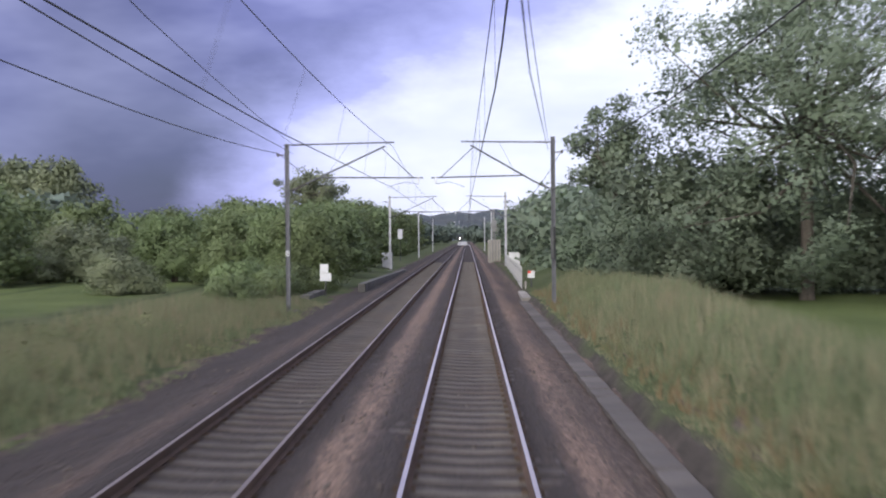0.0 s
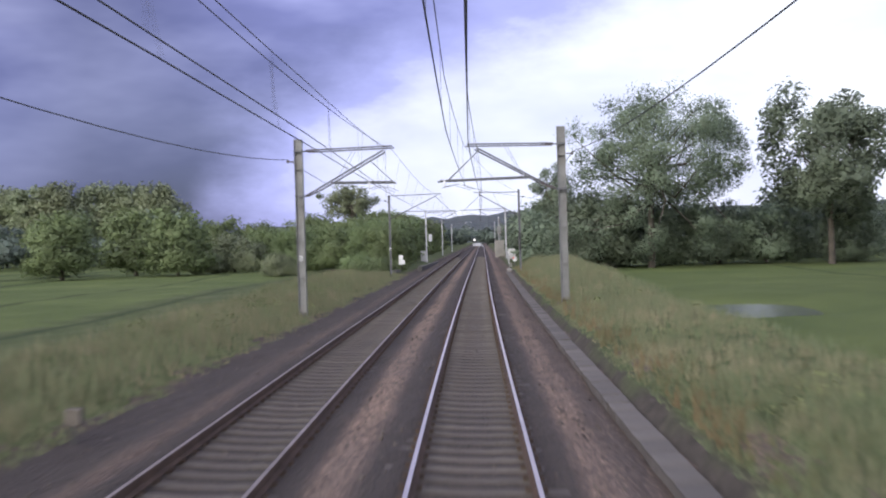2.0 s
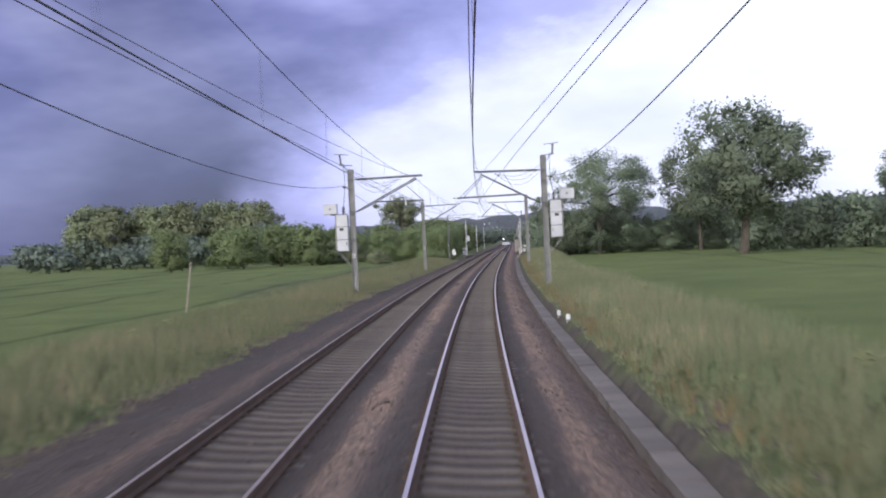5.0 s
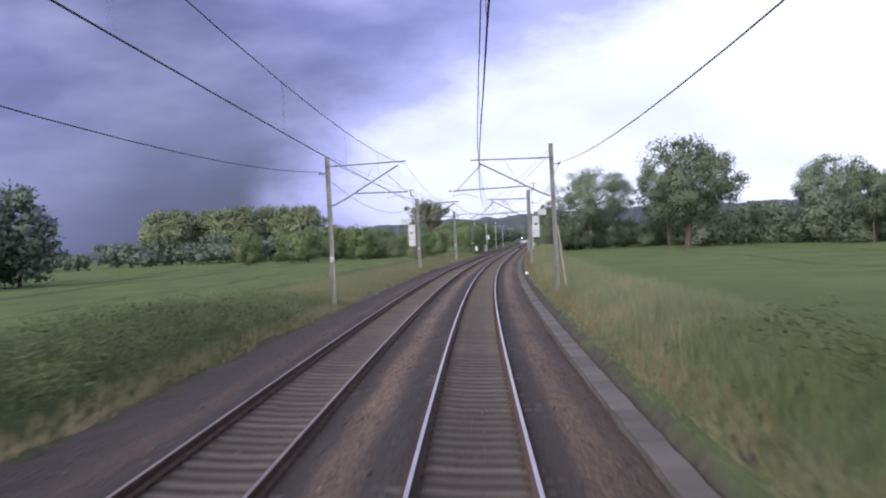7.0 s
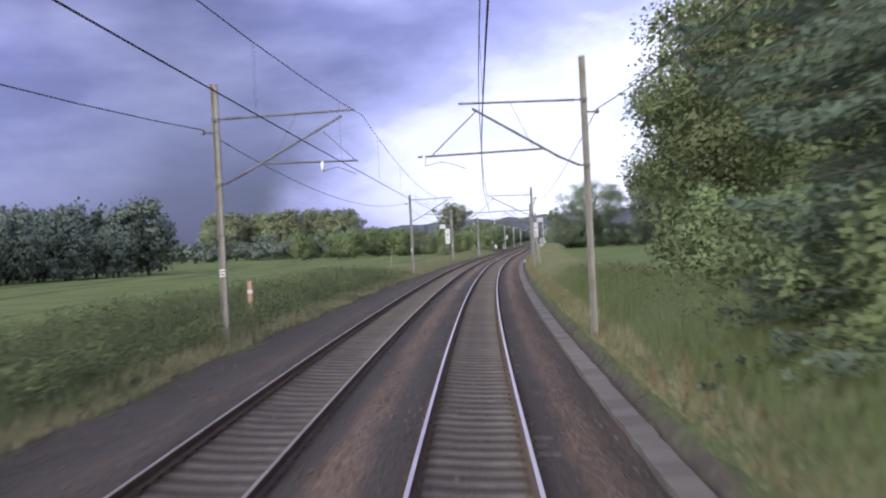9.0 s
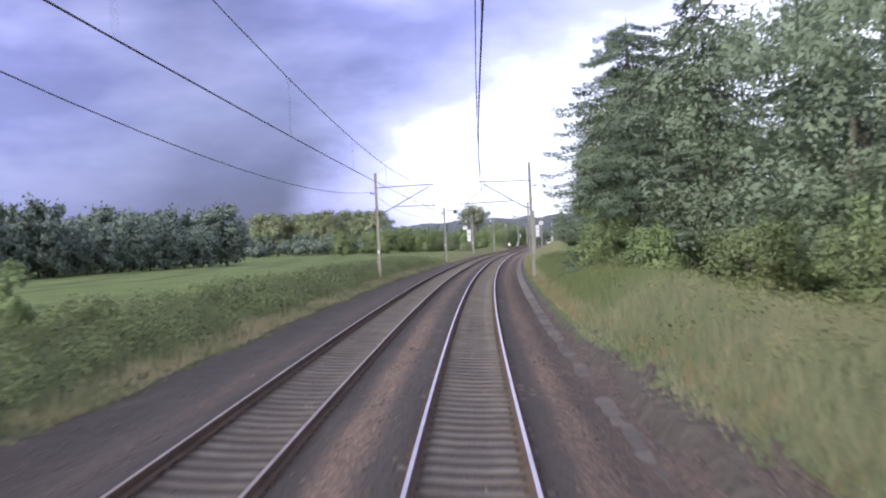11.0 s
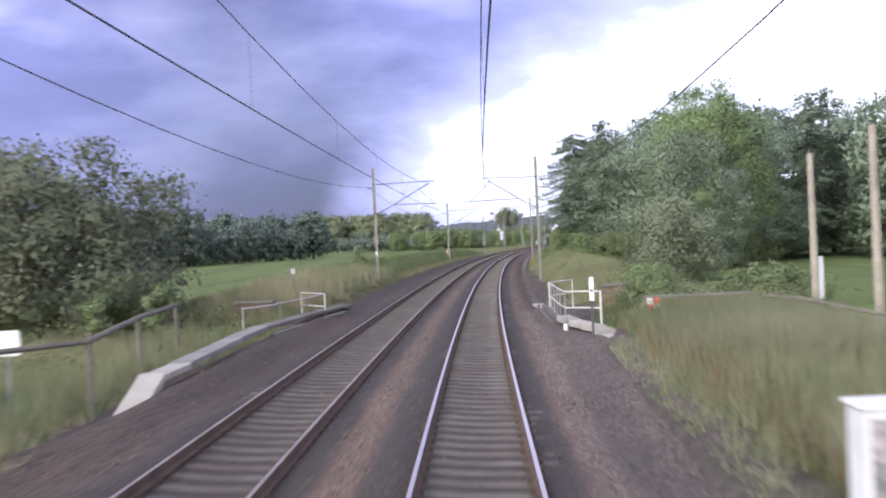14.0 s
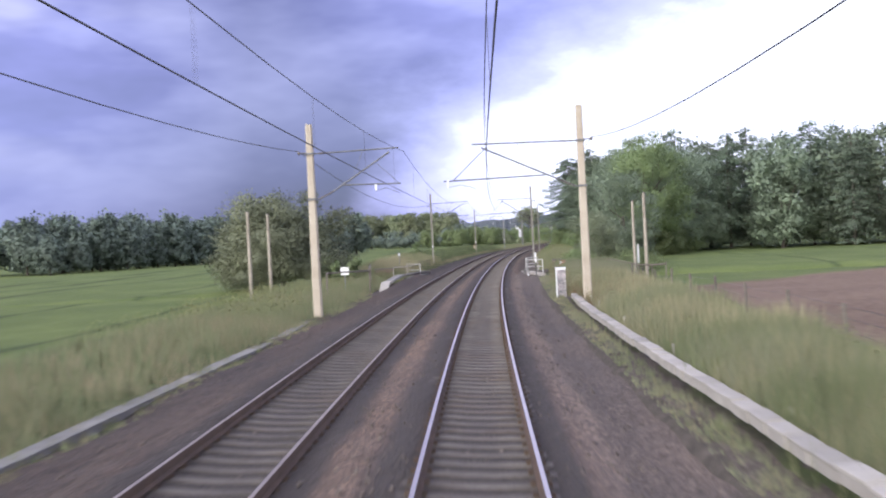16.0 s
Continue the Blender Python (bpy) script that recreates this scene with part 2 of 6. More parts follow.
def ground_surface():
    """Meadow and crop: green with drill rows and patches, buff grass by the line, bare ploughed earth where the field is worked."""
    m = bpy.data.materials.new("field_ground")
    m.use_nodes = True
    t = m.node_tree
    b = t.nodes["Principled BSDF"]
    uv = t.nodes.new("ShaderNodeTexCoord").outputs["UV"]
    su = t.nodes.new("ShaderNodeSeparateXYZ")
    t.links.new(uv, su.inputs[0])
    u, v = su.outputs[0], su.outputs[1]
    fine = noise_node(t, uv, 6.0, 5.0, 0.7)
    mid = noise_node(t, uv, 0.12, 5.0, 0.6)
    crop = ramp_node(t, math_node(t, "ADD", math_node(t, "MULTIPLY", fine, 0.45), math_node(t, "MULTIPLY", mid, 0.55)),
                     [(0.3, (0.058, 0.084, 0.03)), (0.55, (0.106, 0.130, 0.046)), (0.72, (0.158, 0.182, 0.066))])
    rough_grass = ramp_node(t, math_node(t, "ADD", math_node(t, "MULTIPLY", fine, 0.5), math_node(t, "MULTIPLY", noise_node(t, uv, 0.3, 5.0), 0.5)),
                            [(0.32, (0.05, 0.068, 0.027)), (0.52, (0.084, 0.1, 0.044)), (0.68, (0.15, 0.145, 0.082))])
    rag = math_node(t, "MULTIPLY", math_node(t, "SUBTRACT", noise_node(t, uv, 0.4, 4.0), 0.5), 5.0)
    verge = math_node(t, "SUBTRACT", math_node(t, "ABSOLUTE", math_node(t, "ADD", u, 2.0)), math_node(t, "ADD", math_node(t, "ADD", 10.5, math_node(t, "MULTIPLY", math_node(t, "MULTIPLY", math_node(t, "SUBTRACT", 62.0, v), 0.05, True), math_node(t, "MULTIPLY", math_node(t, "LESS_THAN", u, 0.0), 8.0))), math_node(t, "ADD", rag, math_node(t, "MULTIPLY", math_node(t, "MULTIPLY", math_node(t, "MULTIPLY", math_node(t, "SUBTRACT", v, 150.0), 0.03, True), math_node(t, "LESS_THAN", u, 0.0)), 3.5))))
    col = mix_node(t, math_node(t, "ADD", math_node(t, "MULTIPLY", verge, 0.7), 0.5, True), rough_grass, crop)
    # ploughed strip to the right of the line
    soil = ramp_node(t, math_node(t, "ADD", math_node(t, "MULTIPLY", noise_node(t, uv, 2.0, 6.0, 0.7), 0.6), math_node(t, "MULTIPLY", mid, 0.4)),
                     [(0.35, (0.10, 0.068, 0.05)), (0.65, (0.205, 0.15, 0.115))])
    in_u = math_node(t, "MULTIPLY", math_node(t, "SUBTRACT", math_node(t, "ADD", u, math_node(t, "MULTIPLY", rag, 0.3)), 9.6), 1.2, True)
    in_v = math_node(t, "MULTIPLY", math_node(t, "SUBTRACT", math_node(t, "ADD", v, math_node(t, "MULTIPLY", u, 0.9)), 336.0), 0.35, True)
    col = mix_node(t, math_node(t, "MULTIPLY", in_u, in_v), col, soil)
    # trodden dirt beside the old trough and the bridge
    strip = math_node(t, "MULTIPLY", math_node(t, "SUBTRACT", math_node(t, "ADD", 3.45, math_node(t, "MULTIPLY", math_node(t, "MULTIPLY", math_node(t, "SUBTRACT", v, 240.0), 0.06, True), 0.95)), math_node(t, "ADD", u, math_node(t, "MULTIPLY", rag, 0.3))), 2.5, True)
    along = math_node(t, "GREATER_THAN", u, 0.0)
    dirt = ramp_node(t, math_node(t, "ADD", math_node(t, "MULTIPLY", fine, 0.5), math_node(t, "MULTIPLY", noise_node(t, uv, 1.6, 5.0, 0.7), 0.5)),
                     [(0.36, (0.034, 0.03, 0.025)), (0.5, (0.07, 0.06, 0.05)), (0.64, (0.125, 0.105, 0.088))])
    col = mix_node(t, math_node(t, "MULTIPLY", strip, along), col, dirt)
    # rank dark ground on the left bank, its colour deepened for the vignette
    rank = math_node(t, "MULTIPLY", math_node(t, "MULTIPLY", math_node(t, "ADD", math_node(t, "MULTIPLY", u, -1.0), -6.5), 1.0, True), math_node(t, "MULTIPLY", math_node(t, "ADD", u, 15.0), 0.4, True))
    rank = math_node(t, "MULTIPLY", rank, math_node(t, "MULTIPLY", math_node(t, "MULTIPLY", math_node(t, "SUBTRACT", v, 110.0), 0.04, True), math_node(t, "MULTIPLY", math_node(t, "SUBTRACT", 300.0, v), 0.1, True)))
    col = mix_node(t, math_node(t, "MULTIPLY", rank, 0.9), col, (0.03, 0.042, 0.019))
    # tractor lines in the crop
    for at_u, half in ((-18.9, 0.7), (-29.5, 0.6), (-47.5, 1.6), (-58.0, 2.2), (-70.0, 2.6), (27.0, 0.5), (40.0, 0.6)):
        d = math_node(t, "ABSOLUTE", math_node(t, "SUBTRACT", math_node(t, "ADD", u, math_node(t, "MULTIPLY", rag, 0.12)), at_u))
        line = math_node(t, "SUBTRACT", 1.0, math_node(t, "DIVIDE", d, half), True)
        col = mix_node(t, math_node(t, "MULTIPLY", line, 0.8), col, (0.035, 0.05, 0.02))
    t.links.new(col, b.inputs["Base Color"])
    b.inputs["Roughness"].default_value = 0.95
    b.inputs["Specular IOR Level"].default_value = 0.15
    bp = node(t, "ShaderNodeBump", Strength=0.8, Distance=0.12)
    t.links.new(fine, bp.inputs["Height"])
    t.links.new(bp.outputs[0], b.inputs["Normal"])
    return m


M_BALLAST, M_GROUND = ballast_surface(), ground_surface()
M_STONE = surface("loose_stone", (0.046, 0.037, 0.032), (0.143, 0.118, 0.102), 1.0, 0.9, 0.2)
M_SLEEPER = surface("sleeper_concrete", (0.056, 0.048, 0.043), (0.132, 0.115, 0.102), 1.2, 0.9, 0.3, 30, stain=(0.085, 0.062, 0.048), stain_amount=0.75, each=0.4)
M_CLIP = surface("clip_rust", (0.030, 0.018, 0.010), (0.080, 0.045, 0.025), 5, 0.8)
M_RUST = surface("rail_rust", (0.049, 0.030, 0.022), (0.109, 0.069, 0.049), 2.0, 0.97, 0.2, stain=(0.06, 0.05, 0.045))
M_SHINE = surface("polished_rail", (0.62, 0.54, 0.45), (0.82, 0.73, 0.60), 1.0, 0.3, 0.03, metal=0.9)
M_DULL = surface("dull_rail", (0.20, 0.165, 0.145), (0.33, 0.285, 0.26), 1.0, 0.55, 0.05, metal=0.6)
M_STEEL = surface("galvanised_steel", (0.135, 0.135, 0.135), (0.243, 0.240, 0.236), 1.5, 0.55, 0.08, 25, metal=0.35, stain=(0.13, 0.10, 0.08), stain_amount=0.5)
M_TUBE = surface("weathered_tube", (0.075, 0.075, 0.085), (0.15, 0.15, 0.16), 3.0, 0.55, 0.05, metal=0.25)
M_DARKSTONE = surface("dark_stone", (0.07, 0.065, 0.062), (0.15, 0.14, 0.13), 1.2, 0.95, 0.4, 14, stain=(0.05, 0.055, 0.04), stain_amount=0.7, each=0.3)
M_CREAM = surface("weathered_pale_steel", (0.165, 0.152, 0.132), (0.28, 0.262, 0.232), 1.2, 0.6, 0.08, 20, metal=0.15, stain=(0.16, 0.12, 0.08), stain_amount=0.7)
M_WIRE = surface("copper_wire", (0.03, 0.03, 0.032), (0.07, 0.065, 0.065), 4.0, 0.6, 0.0, metal=0.3)
M_INSUL = surface("brown_porcelain", (0.07, 0.06, 0.06), (0.14, 0.12, 0.115), 8.0, 0.25, 0.02)
M_WHITEINS = surface("white_porcelain", (0.62, 0.62, 0.64), (0.82, 0.82, 0.83), 8.0, 0.3, 0.02)
M_WHITE = surface("white_paint", (0.490, 0.490, 0.499), (0.665, 0.657, 0.657), 2.0, 0.55, 0.05, stain=(0.42, 0.39, 0.36), stain_amount=0.6)
M_RAILPAINT = surface("old_white_paint", (0.36, 0.35, 0.34), (0.50, 0.49, 0.47), 2.5, 0.6, 0.08, stain=(0.24, 0.15, 0.10), stain_amount=0.55)
M_BOX = surface("pale_grey_enamel", (0.363, 0.363, 0.396), (0.488, 0.488, 0.515), 1.5, 0.45, 0.04, stain=(0.40, 0.38, 0.38), stain_amount=0.4)
M_DARK = surface("dark_metal", (0.03, 0.03, 0.032), (0.08, 0.078, 0.075), 4.0, 0.6)
M_PLATE = surface("plate_ink", (0.03, 0.03, 0.03), (0.05, 0.05, 0.05), 4.0, 0.6)
M_RED = surface("red_paint", (0.55, 0.05, 0.04), (0.72, 0.09, 0.07), 3.0, 0.5)
M_ORANGE = surface("orange_paint", (0.22, 0.12, 0.075), (0.32, 0.19, 0.125), 3.0, 0.6, stain=(0.34, 0.3, 0.26))
M_CONC = surface("trough_concrete", (0.076, 0.066, 0.059), (0.144, 0.128, 0.115), 1.0, 0.9, 0.25, 22, stain=(0.07, 0.056, 0.046), stain_amount=0.85, each=0.45)
M_PALECONC = surface("new_concrete", (0.225, 0.204, 0.185), (0.331, 0.307, 0.277), 1.2, 0.85, 0.2, 22, stain=(0.20, 0.18, 0.15), stain_amount=0.8, each=0.45)
M_MIDCONC = surface("weathered_slab", (0.125, 0.118, 0.112), (0.215, 0.205, 0.195), 1.2, 0.9, 0.25, 22, stain=(0.10, 0.09, 0.08), stain_amount=0.7, each=0.4)
M_BURIED = surface("dirty_concrete", (0.052, 0.043, 0.036), (0.112, 0.095, 0.082), 1.6, 0.95, 0.5, 16, stain=(0.045, 0.037, 0.03), stain_amount=0.9, each=0.5)
M_MASTCONC = surface("spun_concrete", (0.289, 0.244, 0.192), (0.412, 0.361, 0.295), 0.9, 0.85, 0.15, 18, stain=(0.34, 0.27, 0.21), stain_amount=0.6)
M_WOOD = surface("weathered_pole", (0.17, 0.145, 0.115), (0.33, 0.29, 0.24), 1.5, 0.85, 0.3, 12)
M_FENCE = surface("grey_fence_wood", (0.070, 0.059, 0.049), (0.154, 0.133, 0.112), 2.0, 0.9, 0.4, 15)
M_BRICK = surface("brick", (0.11, 0.07, 0.058), (0.21, 0.13, 0.105), 4.0, 0.9, 0.3, 30, stain=(0.10, 0.10, 0.07), each=0.5)
M_MORTAR = surface("mortar", (0.10, 0.085, 0.075), (0.17, 0.145, 0.125), 4.0, 0.95, 0.3)
M_BARK = surface("bark", (0.039, 0.033, 0.028), (0.134, 0.112, 0.089), 1.5, 0.95, 0.8, 9, bump_size=0.05)
M_WATER = surface("pond_water", (0.02, 0.025, 0.02), (0.035, 0.04, 0.03), 0.4, 0.06, 1.0, 1.6, bump_size=0.06)
# tree leaf tones are lightened and blued to stand in for hazy glare
M_OAK = leaf_surface("oak_leaves", [(0.111, 0.136, 0.100), (0.120, 0.146, 0.108), (0.129, 0.156, 0.115)], 0.68)
M_HEDGE = leaf_surface("hedge_leaves", [(0.106, 0.132, 0.066), (0.113, 0.142, 0.071), (0.122, 0.151, 0.076)], 0.66)
M_PALE = leaf_surface("pale_leaves", [(0.154, 0.171, 0.110), (0.165, 0.184, 0.119), (0.177, 0.197, 0.127)], 0.6)
M_POPLAR = leaf_surface("poplar_leaves", [(0.132, 0.150, 0.096), (0.143, 0.161, 0.104), (0.153, 0.172, 0.111)], 0.6)
M_BROWNLEAF = leaf_surface("willow_leaves", [(0.107, 0.120, 0.081), (0.120, 0.133, 0.090), (0.134, 0.149, 0.101)], 0.6)
M_SPRUCE = leaf_surface("spruce_needles", [(0.084, 0.109, 0.082), (0.090, 0.118, 0.089), (0.096, 0.126, 0.095)], 0.55)
# distance haze is painted in as a bluer, greyer leaf tone
M_FARLEAF = leaf_surface("haze_blue_leaves", [(0.095, 0.117, 0.103), (0.101, 0.125, 0.111), (0.108, 0.134, 0.118)], 0.55)
M_GRASS = leaf_surface("verge_grass", [(0.104, 0.127, 0.063), (0.118, 0.141, 0.071), (0.131, 0.155, 0.078)], 0.3, 0.7, 0.09, (0.145, 0.147, 0.082))
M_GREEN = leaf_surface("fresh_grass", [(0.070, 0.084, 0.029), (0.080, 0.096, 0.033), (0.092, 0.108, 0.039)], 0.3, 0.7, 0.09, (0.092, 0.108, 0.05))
M_DRY = leaf_surface("dry_grass", [(0.153, 0.158, 0.098), (0.178, 0.179, 0.114), (0.203, 0.201, 0.130)], 0.3, 0.7, 0.15, (0.1, 0.118, 0.055))
# rank grass and nettles: dark green, with lower-left vignette dimness painted in
M_LUSH = leaf_surface("rank_grass", [(0.037, 0.044, 0.018), (0.044, 0.052, 0.022), (0.052, 0.061, 0.026)], 0.3, 0.7, 0.09, (0.068, 0.08, 0.04))
M_NETTLE = leaf_surface("nettle_leaves", [(0.043, 0.054, 0.026), (0.048, 0.060, 0.030), (0.053, 0.066, 0.033)], 0.4)
M_STRAW = leaf_surface("seeding_grass", [(0.180, 0.160, 0.096), (0.221, 0.191, 0.119), (0.261, 0.225, 0.141)], 0.3, 0.7, 0.12, (0.104, 0.114, 0.056))
M_DOCK = leaf_surface("rusty_dock", [(0.115, 0.078, 0.042), (0.145, 0.098, 0.052), (0.17, 0.122, 0.066)], 0.3, 0.7, 0.2, (0.10, 0.105, 0.05))
M_WEED = leaf_surface("weed_leaves", [(0.080, 0.098, 0.045), (0.088, 0.109, 0.050), (0.099, 0.119, 0.054)], 0.5)
M_SCRUB = leaf_surface("pale_scrub_leaves", [(0.123, 0.134, 0.061), (0.136, 0.146, 0.068), (0.151, 0.159, 0.076)], 0.5)
# the hill's woods carry the distance haze as a blue-grey colour
M_HILL = surface("hazy_wooded_hill", (0.036, 0.046, 0.052), (0.08, 0.092, 0.095), 0.012, 0.95, 0.6, 0.09, bump_size=3.0)
M_LAMP = bpy.data.materials.new("lamp_glow")
M_LAMP.use_nodes = True
M_LAMP.node_tree.nodes["Principled BSDF"].inputs["Emission Color"].default_value = (1, 0.95, 0.85, 1)
M_LAMP.node_tree.nodes["Principled BSDF"].inputs["Emission Strength"].default_value = 6.0
M_PLASTIC = surface("dark_glass", (0.02, 0.022, 0.025), (0.04, 0.042, 0.046), 2.0, 0.15, 0.0)


# ---- the line of the railway ----
KNOTS = np.arange(-500.0, 501.0, 50.0)
BEND = np.array([0, 0, 0, 0, 0, 0, 0, 0, -.02, 0, .109, .333, .433, .357, .409, .409, .421, .427, .458, .482, .503]) * 1e-3
HUNDREDS = np.arange(-500.0, 501.0, 100.0)
CANT = np.radians([.79, .91, 1.14, 1.54, 2.16, 1.89, 3.7, 4.16, 3.74, 3.63, 3.48])
LEVEL = np.array([0, .03, .06, .09, .06, -.10, -.13, -.08, -.15, -.01, .28])
OTHER = -3.363  # the second track, metres across from the first
OTHER_DROP = -0.145
_s = np.arange(-500.0, 500.1, 2.0)
_k = np.interp(_s, KNOTS, BEND)
_psi = np.concatenate([[0], np.cumsum(_k[1:] + _k[:-1])])
_psi -= _psi[250]
_x = np.concatenate([[0], np.cumsum(np.sin(_psi[1:]) + np.sin(_psi[:-1]))])
_y = np.concatenate([[0], np.cumsum(-np.cos(_psi[1:]) - np.cos(_psi[:-1]))])
_x, _y = _x - _x[250], _y - _y[250]


def line(s, e):
    """World x, y at s metres along the line and e metres to the right of it (arrays too)."""
    s, e = np.asarray(s, float), np.asarray(e, float)
    c = np.clip(s, -500, 500)
    p, over = np.interp(c, _s, _psi), s - c
    return (np.interp(c, _s, _x) + over * np.sin(p) + e * np.cos(p), np.interp(c, _s, _y) - over * np.cos(p) + e * np.sin(p))


def cant_z(s, e):
    """Height of the plane of the rails."""
    return np.interp(s, HUNDREDS, LEVEL) - np.asarray(e) * np.sin(np.interp(s, HUNDREDS, CANT))


def smooth(a, b, v):
    q = np.clip((np.asarray(v, float) - a) / (b - a), 0, 1)
    return q * q * (3 - 2 * q)


EDGE_S = [-60, 0, 58, 120, 191, 267, 290, 298, 315, 328, 342, 400]
EDGE_RIGHT = [-.27, -.26, -.31, -.29, -.43, -.34, -.32, -.14, -.14, -.48, -.46, -.46]  # level of the cess under the masts
EDGE_LEFT = [-.5, -.55, -.34, -.37, -.13, -.06, -.08, -.1, -.2, -.3, -.38, -.4]
BANK_S = [-80, -20, 2, 30, 48, 75, 110, 130, 155, 175, 210, 285, 294, 300, 318, 330, 400]
BANK_RIGHT = [.75, .72, .2, .06, .02, 0, .1, .4, .6, .85, .95, .95, .6, .05, .08, .42, .42]  # rise of the bank beyond the cess
BANK_LEFT = [.35, .3, .1, .05, 0, 0, .2, .5, .6, .6, .55, .5, .25, .1, .1, .1, .1]


def ground_z(s, e):
    """The lie of the land beside the line: cess, bank, and the lower fields behind it."""
    s, e = np.asarray(s, float), np.asarray(e, float)
    left = np.interp(s, EDGE_S, EDGE_LEFT)
    left = left + np.interp(s, BANK_S, BANK_LEFT) * smooth(-7.3, -10.4, e) + (-.62 - left - np.interp(s, BANK_S, BANK_LEFT)) * smooth(-12.2, -18.5, e)
    right = np.interp(s, EDGE_S, EDGE_RIGHT)
    right = right + np.interp(s, BANK_S, BANK_RIGHT) * smooth(3.7, 6.4, e) + (-.5 - right - np.interp(s, BANK_S, BANK_RIGHT)) * smooth(7.2, 10.4, e)
    z = np.where(e < -1.7, left, right)
    z = z + 0.12 * np.sin(s * 0.11 + e * 0.07) * smooth(6, 16, np.abs(e + 1.7)) + 0.05 * np.sin(s * 0.53 + 1.3 * e)
    # the pond, and the stream bed under the small bridge
    z = z - 0.55 * np.exp(-(((s - 2.5) / 6.4) ** 2 + ((e - 12.0) / 3.9) ** 2) ** 2)
    z = z - 1.6 * np.exp(-((s - 305) / 3.0) ** 4) * np.where(e > 0, smooth(3.2, 4.6, e), smooth(-6.9, -8.4, e)) * (1 - smooth(20, 60, np.abs(e)))
    return z + 0.0012 * np.maximum(np.abs(e) - 150, 0)


def place(s, e, z=0.0, turn=0.0, size=1.0):
    """The pose of a thing at s, e, facing back along the line, turned by degrees."""
    x, y = line(s, e)
    p = math.degrees(float(np.interp(s, _s, _psi)))
    return pose(float(x), float(y), float(z), 0, 0, p + turn) @ Matrix.Scale(size, 4)


# ---- mesh tools ----
class Shape:
    """Collects vertices and faces of one mesh."""

    def __init__(self):
        self.v, self.f, self.m = [], [], []

    def add(self, verts, faces, mat=0):
        n = len(self.v)
        self.v += [tuple(map(float, p)) for p in verts]
        self.f += [tuple(n + i for i in f) for f in faces]
        self.m += [mat] * len(faces)
        return self

    def box(self, x0, y0, z0, x1, y1, z1, mat=0, bevel=0.0):
        """A box with its upper and lower edges chamfered by bevel."""
        if bevel:
            b = bevel
            rings = [(z0, b), (z0 + b, 0), (z1 - b, 0), (z1, b)]
        else:
            rings = [(z0, 0), (z1, 0)]
        vs = []
        for z, i in rings:
            vs += [(x0 + i, y0 + i, z), (x1 - i, y0 + i, z), (x1 - i, y1 - i, z), (x0 + i, y1 - i, z)]
        fs = [(3, 2, 1, 0)]
        for r in range(len(rings) - 1):
            fs += [(4 * r + a, 4 * r + (a + 1) % 4, 4 * r + 4 + (a + 1) % 4, 4 * r + 4 + a) for a in range(4)]
        n = 4 * (len(rings) - 1)
        return self.add(vs, fs + [(n, n + 1, n + 2, n + 3)], mat)

    def tube(self, pts, radius, sides=8, mat=0, cap=True):
        """A round bar along points; radius a number or one for each point."""
        pts = [Vector(p) for p in pts]
        rad = radius if isinstance(radius, (list, tuple)) else [radius] * len(pts)
        vs, fs = [], []
        for i, p in enumerate(pts):
            d = (pts[min(i + 1, len(pts) - 1)] - pts[max(i - 1, 0)]).normalized()
            a = d.cross(Vector((0, 0, 1)) if abs(d.z) < 0.95 else Vector((1, 0, 0))).normalized()
            b = d.cross(a)
            for k in range(sides):
                w = 2 * math.pi * k / sides
                vs.append(p + (a * math.cos(w) + b * math.sin(w)) * rad[i])
        for i in range(len(pts) - 1):
            for k in range(sides):
                q = (k + 1) % sides
                fs.append((i * sides + k, i * sides + q, (i + 1) * sides + q, (i + 1) * sides + k))
        if cap:
            fs.append(tuple(range(sides))[::-1])
            fs.append(tuple((len(pts) - 1) * sides + k for k in range(sides)))
        return self.add(vs, fs, mat)

    def lathe(self, base, axis, profile, sides=10, mat=0):
        """Rings of (along, radius) round an axis."""
        axis = Vector(axis).normalized()
        pts = [Vector(base) + axis * h for h, _ in profile]
        return self.tube([p + axis * 1e-5 * i for i, p in enumerate(pts)], [r for _, r in profile], sides, mat)

    def data(self, name, mats, soft=False):
        me = bpy.data.meshes.new(name)
        me.from_pydata(self.v, [], self.f)
        for m in (mats if isinstance(mats, (list, tuple)) else [mats]):
            me.materials.append(m)
        me.polygons.foreach_set("material_index", self.m)
        if soft:
            me.polygons.foreach_set("use_smooth", [True] * len(self.f))
        me.update()
        return me


def part(name, shape, mat, parent=None, label="", m=None, soft=False):
    """Links a shape (or finished mesh data) as one mesh object under a thing or part."""
    ob = new(name, shape if isinstance(shape, bpy.types.Mesh) else shape.data(name, mat, soft))
    if parent:
        ob.parent = parent
    if m is not None:
        ob.matrix_basis = m
    if label:
        ob["label"] = label
    return ob


def thing(name, m, label, category, group="", kind=""):
    """An empty at a thing's base, to parent its parts."""
    ob = new(name)
    ob.empty_display_size = 0.2
    ob.matrix_basis = m
    return tagged(ob, label, category, group, kind)


